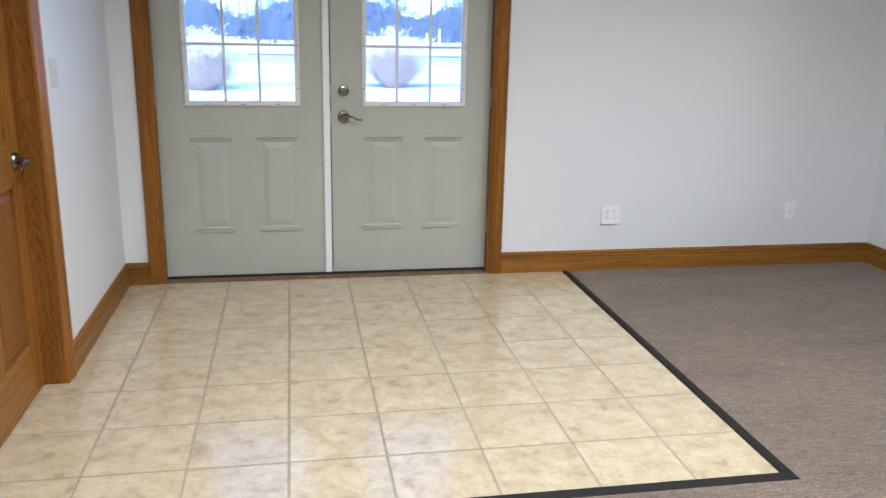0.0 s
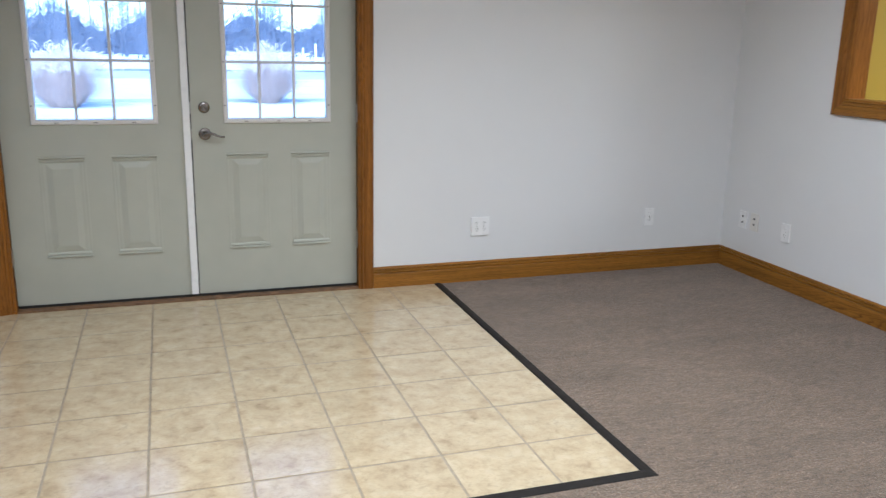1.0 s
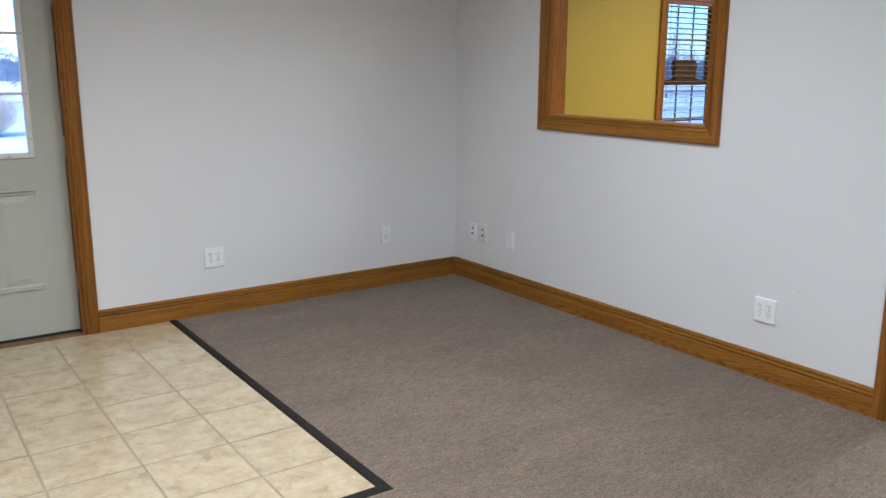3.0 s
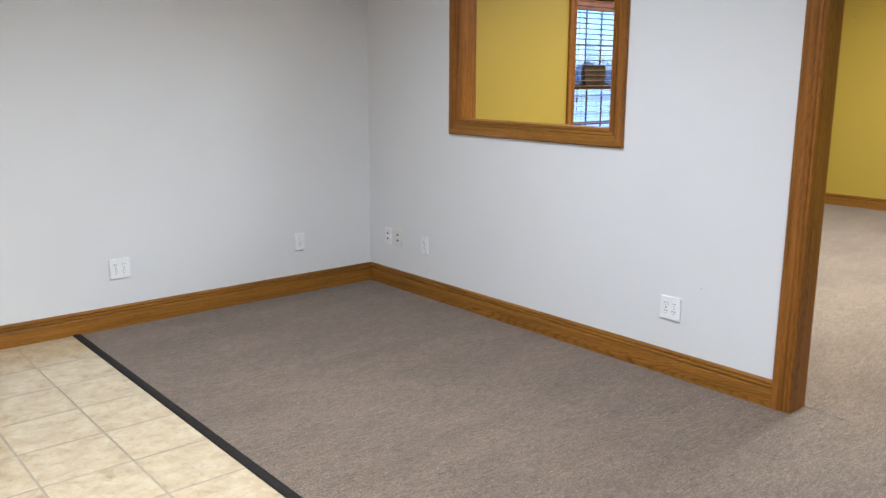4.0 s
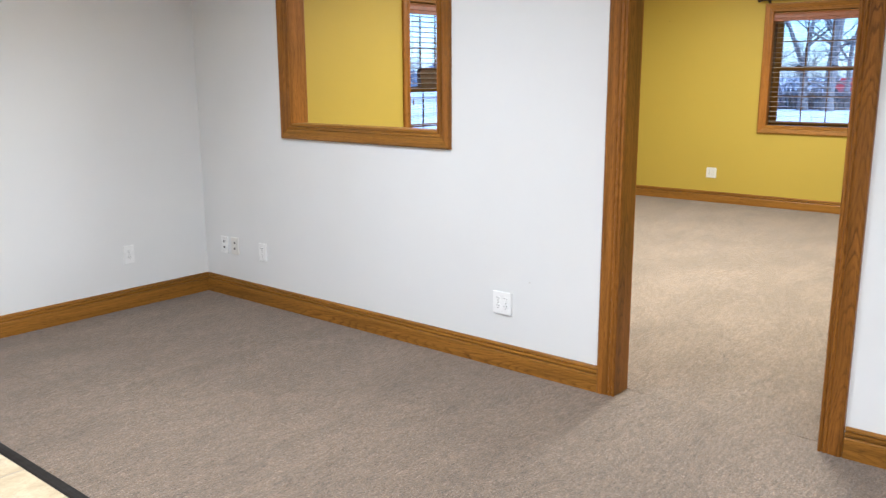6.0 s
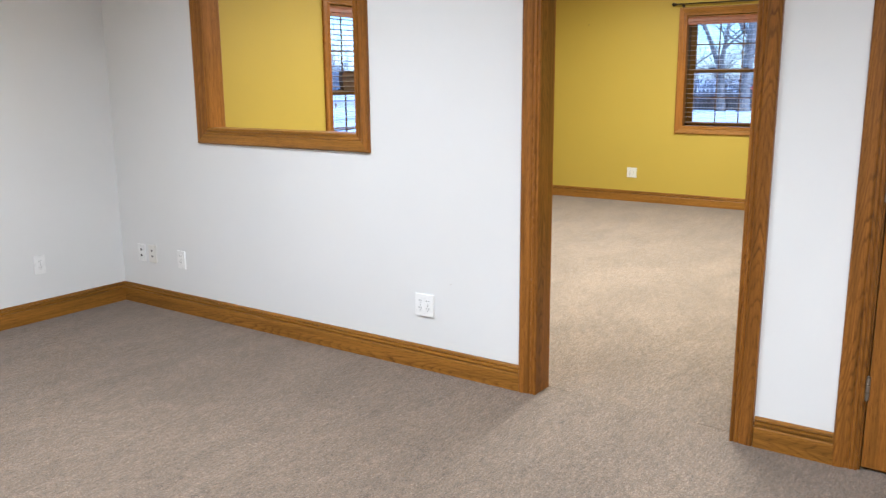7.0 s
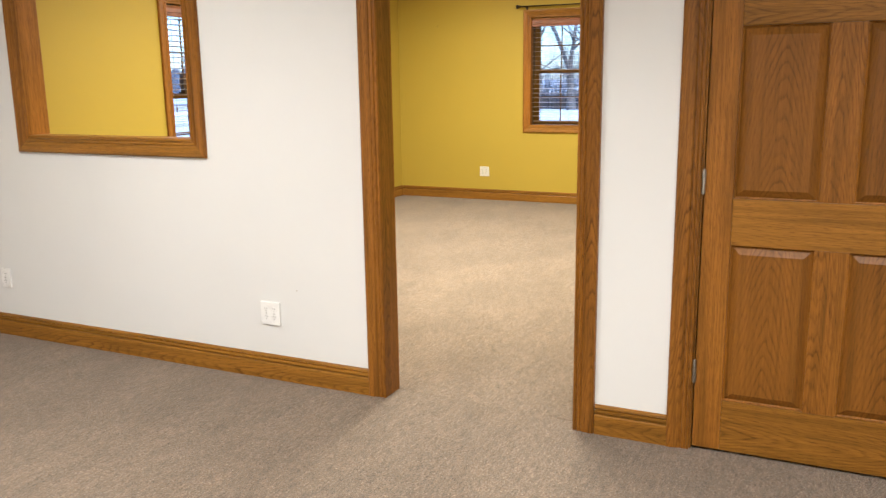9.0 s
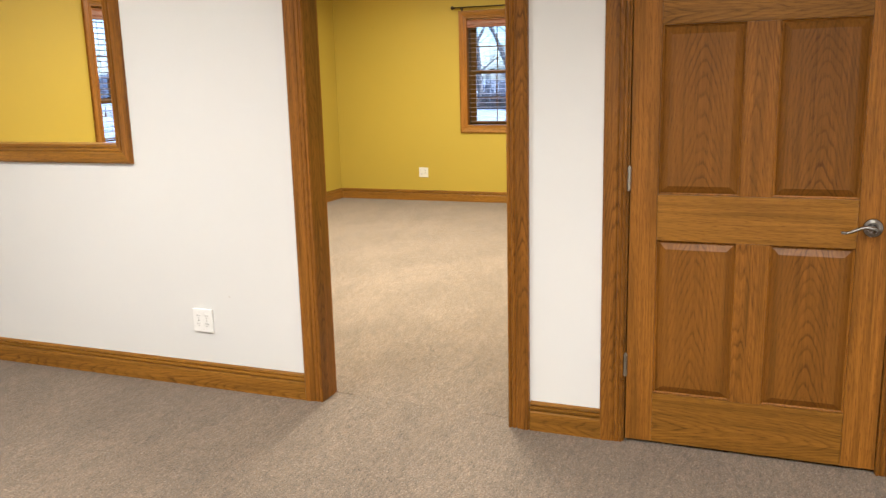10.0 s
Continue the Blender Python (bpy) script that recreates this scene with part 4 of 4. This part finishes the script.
def blade(bm, base, tip, mid, w0):
    """A thin three-sided blade along a bent line."""
    b, c, a = Vector(base), Vector(mid), Vector(tip)
    side = (a - b).cross(Vector((0, 0, 1)))
    side = side.normalized() * w0 if side.length > 1e-6 else Vector((w0, 0, 0))
    dep = Vector((side.y, -side.x, 0)) * 0.4
    r = []
    for p, s in ((b, 0.8), (c, 1.0)):
        r.append([bm.verts.new(p + side * s), bm.verts.new(p - side * s), bm.verts.new(p + dep * s)])
    t = bm.verts.new(a)
    for k in range(3):
        bm.faces.new((r[0][k], r[0][(k + 1) % 3], r[1][(k + 1) % 3], r[1][k]))
        bm.faces.new((r[1][k], r[1][(k + 1) % 3], t))


def ornamental_grass(x, y, radius, height, seed, count=420):
    rng = random.Random(seed)
    t = thing("ornamental_grass", "dry straw-coloured ornamental grass clump with pale plumes", "grass clump", pose(x, y, GZ), group="grass clumps")
    bm, bp = bmesh.new(), bmesh.new()
    for i in range(count):
        a, lean = rng.uniform(0, 2 * math.pi), rng.random() ** 0.6
        d = Vector((math.cos(a), math.sin(a), 0))
        b0 = d * (radius * 0.40 * lean * rng.uniform(0.2, 1.0))
        ln = height * rng.uniform(0.42, 1.0) * (1.0 - 0.18 * lean)
        th = radians(60) * lean + rng.gauss(0, 0.14)
        mid = b0 + (d * math.sin(th * 0.9) + Vector((rng.gauss(0, 0.12), rng.gauss(0, 0.12), math.cos(th * 0.9)))) * ln * 0.6
        tip = mid + (d * math.sin(th * 1.2) + Vector((rng.gauss(0, 0.35), rng.gauss(0, 0.35), math.cos(th * 1.2)))) * ln * 0.4
        tip.z = max(tip.z, 0.10)
        blade(bm, b0, tip, mid, rng.uniform(0.0016, 0.0036))
        if i % 6 == 0:
            foot = mid.lerp(tip, 0.7)
            foot.z = max(foot.z, height * rng.uniform(0.44, 0.68))
            bend = Vector((rng.gauss(0, 0.5), rng.gauss(0, 0.3), 0)) + d * 0.5
            pts = [foot + bend * (0.17 * f * f) + Vector((0, 0, 0.30 * f - 0.16 * f * f)) for f in (0.0, 0.35, 0.7, 1.0)]
            tube(bp, pts, [0.002, 0.009, 0.008, 0.002], 4)
    part("blades", bm, STRAW, t)
    part("plumes", bp, PLUME, t, "pale feathery plumes")


ornamental_grass(-0.97, 17.6, 0.66, 1.72, 3, 6000)
ornamental_grass(-5.75, 16.5, 0.85, 1.66, 5, 7000)

for px_, top in ((5.06, 0.85), (5.87, 1.1)):
    t = thing("marker_post", "white painted marker post beside the road", "post", pose(px_, 50, GZ), group="marker posts")
    part("post", boxes((-0.055, 0.055, -0.055, 0.055, 0, top - GZ), bevel=0.015), POST_W, t)


def limb(bm, start, direction, length, radius, depth, rng, bend=0.35):
    """A tapered, bent branch that forks on."""
    pts, rad = [Vector(start)], [radius]
    d = Vector(direction).normalized()
    steps = 4
    for i in range(steps):
        d = (d + Vector((rng.uniform(-1, 1), rng.uniform(-1, 1), rng.uniform(-0.3, 0.6))) * bend * 0.4).normalized()
        pts.append(pts[-1] + d * (length / steps))
        rad.append(radius * (1 - 0.55 * (i + 1) / steps))
    tube(bm, pts, rad, 6 if radius > 0.05 else 4)
    if depth == 0:
        return
    for i in range(4 if depth > 2 else 5):
        k = rng.choice((2, 3, 4))
        side = Vector((rng.uniform(-1, 1), rng.uniform(-1, 1), rng.uniform(0.0, 0.8)))
        limb(bm, pts[k], (d * 0.8 + side * 0.8), length * rng.uniform(0.5, 0.75), rad[k] * 0.46, depth - 1, rng, bend)


def bare_tree(x, y, seed, radius, trunk, leaders, label="large bare grey winter tree"):
    """trunk: points of its line up from the foot; leaders: (start, way, length, share of the trunk's radius)."""
    rng = random.Random(seed)
    t = thing("tree", label, "tree", pose(x, y, GZ), group="bare trees")
    rad = [radius * (1.3 if i == 0 else 1.0 - 0.3 * i / len(trunk)) for i in range(len(trunk))]
    part("trunk", tube(bmesh.new(), trunk, rad, 12), BARK, t)
    bb = bmesh.new()
    for start, way, length, share in leaders:
        limb(bb, start, way, length, radius * share, 4, rng, 0.30)
    for k in range(22):
        a, b = rng.choice(list(zip(trunk[1:], trunk[2:])))
        p = Vector(a).lerp(Vector(b), rng.random())
        limb(bb, p, (rng.uniform(-1, 1), rng.uniform(-1, 1), rng.uniform(-0.2, 0.8)), rng.uniform(1.0, 2.0), radius * 0.14, 2, rng, 0.6)
    part("branches", bb, BARK, t)


bare_tree(38.5, 7.38, 11, 0.22, [(0, 0, -0.1), (0, 0.03, 0.8), (0, 0.06, 1.5), (0, 0.12, 2.15)],
          [((0, 0.12, 2.0), (0.0, 0.42, 1.0), 3.4, 0.62), ((0, 0.10, 2.0), (0.1, -0.12, 1.0), 2.6, 0.60), ((0, 0.05, 2.9), (0.2, -0.9, 0.9), 2.2, 0.36),
           ((0, 0.08, 1.7), (-0.2, 1.0, 0.45), 1.6, 0.2)])
bare_tree(38.5, 6.30, 12, 0.27, [(0, 0, -0.1), (0, -0.03, 0.9), (0, -0.09, 2.2), (0, -0.2, 3.6), (0, -0.35, 5.2)],
          [((0, -0.2, 3.5), (0.1, 0.8, 1.0), 3.0, 0.5), ((0, -0.3, 4.8), (0, -0.5, 1.0), 3.0, 0.6), ((0, -0.1, 2.6), (0.3, -0.9, 0.8), 2.2, 0.35),
           ((0, -0.15, 3.0), (-0.2, 0.9, 0.5), 2.2, 0.25)])
bare_tree(46, 11.5, 13, 0.17, [(0, 0, -0.1), (0, 0.1, 1.2), (0, 0.15, 2.6), (0, 0.3, 4.0)],
          [((0, 0.2, 3.2), (0, 0.5, 1.0), 2.6, 0.6), ((0, 0.25, 3.8), (0.1, -0.5, 1.0), 2.6, 0.6), ((0, 0.12, 2.0), (0, -0.9, 0.7), 2.0, 0.35)])
bare_tree(52, 8.9, 14, 0.16, [(0, 0, -0.1), (0, -0.1, 1.2), (0, -0.1, 2.4), (0, -0.2, 3.8)],
          [((0, -0.1, 2.4), (0, 0.7, 1.0), 2.8, 0.6), ((0, -0.2, 3.6), (0.1, -0.4, 1.0), 2.8, 0.6), ((0, -0.1, 1.6), (0, -0.9, 0.6), 2.2, 0.35)])


def far_woods():
    """A belt of bare trunks and brush far off, out of many thin strokes."""
    rng = random.Random(21)
    verts, faces = [], []

    def stroke(p, q, w):
        """A thin tapered three-sided stick from p to q."""
        i = len(verts)
        (x, y, z), (x2, y2, z2) = p, q
        side_x, side_z = (w, 0) if abs(z2 - z) > abs(x2 - x) else (0, w)
        verts.extend([(x - side_x, y - side_z * 0.5, z - side_z), (x + side_x, y - side_z * 0.5, z + side_z), (x, y + w, z), (x2, y2, z2)])
        for a in range(3):
            faces.append((i + a, i + (a + 1) % 3, i + 3))
    def crest(x):
        return 3.15 + 0.75 * math.cos((x - 4.3) * 0.785) + 0.5 * noise.noise((x * 0.17, 0, 5)) + 0.45 * noise.noise((x * 0.9, 0, 3))
    # the thicket behind: a rough, closed bank
    cols, prev = 900, None
    for i in range(cols + 1):
        x = -55 + 195 * i / cols
        top = crest(x) * 0.86 + 0.35 * noise.noise((x * 2.7, 0, 8))
        row = []
        for k in range(7):
            f = k / 6
            row.append(len(verts))
            verts.append((x, 73 + 2.5 * f + 0.7 * noise.noise((x * 0.8, f * 5, 7)), GZ + top * f + 0.25 * noise.noise((x * 1.7, f * 6, 1)) * f))
        if prev:
            faces.extend((prev[k], row[k], row[k + 1], prev[k + 1]) for k in range(6))
        prev = row
    for k in range(13000):
        x, y = rng.uniform(-55, 140), rng.uniform(70, 75)
        z = crest(x) * (1.0 - 0.9 * rng.random() ** 1.6) - 0.2
        a, ln = rng.uniform(-1.2, 1.2), rng.uniform(0.5, 1.3)
        stroke((x, y, GZ + z), (x + math.sin(a) * ln, y, GZ + z + math.cos(a) * ln * 0.8), rng.uniform(0.02, 0.055))
    for k in range(500):
        x, y = rng.uniform(-55, 140), rng.uniform(60, 72)
        h = 1.6 + 2.6 * rng.random()
        stroke((x, y, GZ), (x + rng.uniform(-0.5, 0.5), y, GZ + h), rng.uniform(0.03, 0.07))
        for j in range(15):
            f = rng.uniform(0.12, 0.97)
            ln = rng.uniform(0.4, 1.2) * (1.15 - 0.6 * f)
            a = rng.uniform(-1.2, 1.2)
            p = (x + rng.uniform(-0.1, 0.1), y + rng.uniform(-0.3, 0.3), GZ + h * f)
            stroke(p, (p[0] + math.sin(a) * ln, p[1], p[2] + math.cos(a) * ln * 0.8), rng.uniform(0.012, 0.03))
    for k in range(170):
        x, y = rng.uniform(-55, 140), rng.uniform(68, 84)
        h = rng.uniform(4.5, 8.5)
        stroke((x, y, GZ), (x + rng.uniform(-0.6, 0.6), y, GZ + h), rng.uniform(0.05, 0.1))
        for j in range(60):
            f = rng.uniform(0.3, 1.0)
            ln = rng.uniform(0.6, 2.2) * (1.25 - 0.8 * f)
            a = rng.uniform(-1.3, 1.3)
            p = (x, y + rng.uniform(-0.3, 0.3), GZ + h * f)
            q = (p[0] + math.sin(a) * ln, p[1], p[2] + math.cos(a) * ln * 0.8)
            stroke(p, q, rng.uniform(0.012, 0.025))
            stroke(((p[0] + q[0]) / 2, p[1], (p[2] + q[2]) / 2), (q[0] + rng.uniform(-0.5, 0.5), p[1], q[2] + rng.uniform(0, 0.5)), 0.011)
    for k in range(1300):
        y, x = rng.uniform(-20, 45), rng.uniform(70, 80)
        h = rng.uniform(0.8, 3.4)
        stroke((x, y, GZ), (x, y + rng.uniform(-0.4, 0.4), GZ + h), rng.uniform(0.03, 0.08))
        for j in range(10):
            f = rng.uniform(0.15, 0.97)
            p = (x, y, GZ + h * f)
            stroke(p, (x, y + rng.uniform(-0.8, 0.8), p[2] + rng.uniform(0.1, 0.7)), rng.uniform(0.012, 0.03))
    me = bpy.data.meshes.new("woods")
    me.from_pydata(verts, [], faces)
    # the haze over the belt is only this bluish colour
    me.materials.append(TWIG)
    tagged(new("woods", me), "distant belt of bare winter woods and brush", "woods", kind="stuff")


far_woods()


def hedge():
    rng = random.Random(8)
    bm = bmesh.new()
    for k in range(5000):
        y, x = rng.uniform(3.0, 20), rng.uniform(39.5, 42)
        blade(bm, (x, y, GZ), (x + rng.uniform(-0.3, 0.3), y + rng.uniform(-0.4, 0.4), GZ + rng.uniform(0.5, 1.05)), (x, y, GZ + 0.4), rng.uniform(0.02, 0.05))
    tagged(link("hedge", bm, HEDGE), "low dark leafless hedge in the snow", "hedge", kind="stuff")


hedge()


def far_car():
    t = thing("car", "red car parked far across the snow", "car", pose(66, 11.6, GZ, 0, 0, 78))
    bm = bmesh.new()
    box(bm, -2.1, 2.1, -0.85, 0.85, 0.3, 0.85, bevel=0.12)
    part("body", bm, RED, t)
    bm = bmesh.new()
    frustum(bm, -1.3, 1.2, -0.8, 0.8, 0.0, 0.25, 0.55)
    bmesh.ops.rotate(bm, verts=bm.verts, cent=(0, 0, 0), matrix=Matrix.Rotation(radians(-90), 3, "X"))
    bmesh.ops.translate(bm, verts=bm.verts, vec=(0, 0, 0.84))
    part("cabin", bm, RED, t)
    for x in (-1.3, 1.3):
        for y in (-0.86, 0.66):
            part("wheel", tube(bmesh.new(), [(x, y, 0.32), (x, y + 0.2, 0.32)], 0.32, 18), RUBBER, t)


far_car()


# ---- floor tiles, last ----
def floor_tiles():
    t = thing("tile_floor", "cream glazed ceramic entry tiles with tan grout", "tile floor", kind="structure")
    xs = [TX0 + k * PX for k in range(-7, 1)] + [TILE_E + JOINT / 2]
    ys = [-0.016 + 0.02] + [TY0 - k * PY for k in range(7)] + [TILE_S - JOINT / 2]
    cache = {}
    for x0, x1 in zip(xs, xs[1:]):
        x0 = max(x0, WEST - 0.11)
        if x1 <= WEST - 0.11:
            continue
        for y1, y0 in zip(ys, ys[1:]):
            w, d = round(x1 - x0 - 2 * JOINT, 4), round(y1 - y0 - 2 * JOINT, 4)
            if (w, d) not in cache:
                bm = boxes((-w / 2, w / 2, -d / 2, d / 2, -0.009, 0.0), bevel=0.0016)
                ob = part("tile", bm, TILE, t, centre=False)
                cache[(w, d)] = ob.data
            else:
                ob = new("tile", cache[(w, d)])
                ob.parent = t
            ob.location = ((x0 + x1) / 2, (y0 + y1) / 2, 0.0008 * random.uniform(-1, 1))
            ob.rotation_euler = (random.uniform(-0.0012, 0.0012), random.uniform(-0.0012, 0.0012), 0)
    part("grout", boxes((WEST - 0.115, TILE_E, TILE_S, 0.0, -0.0119, -0.0014)), GROUT, t)


floor_tiles()
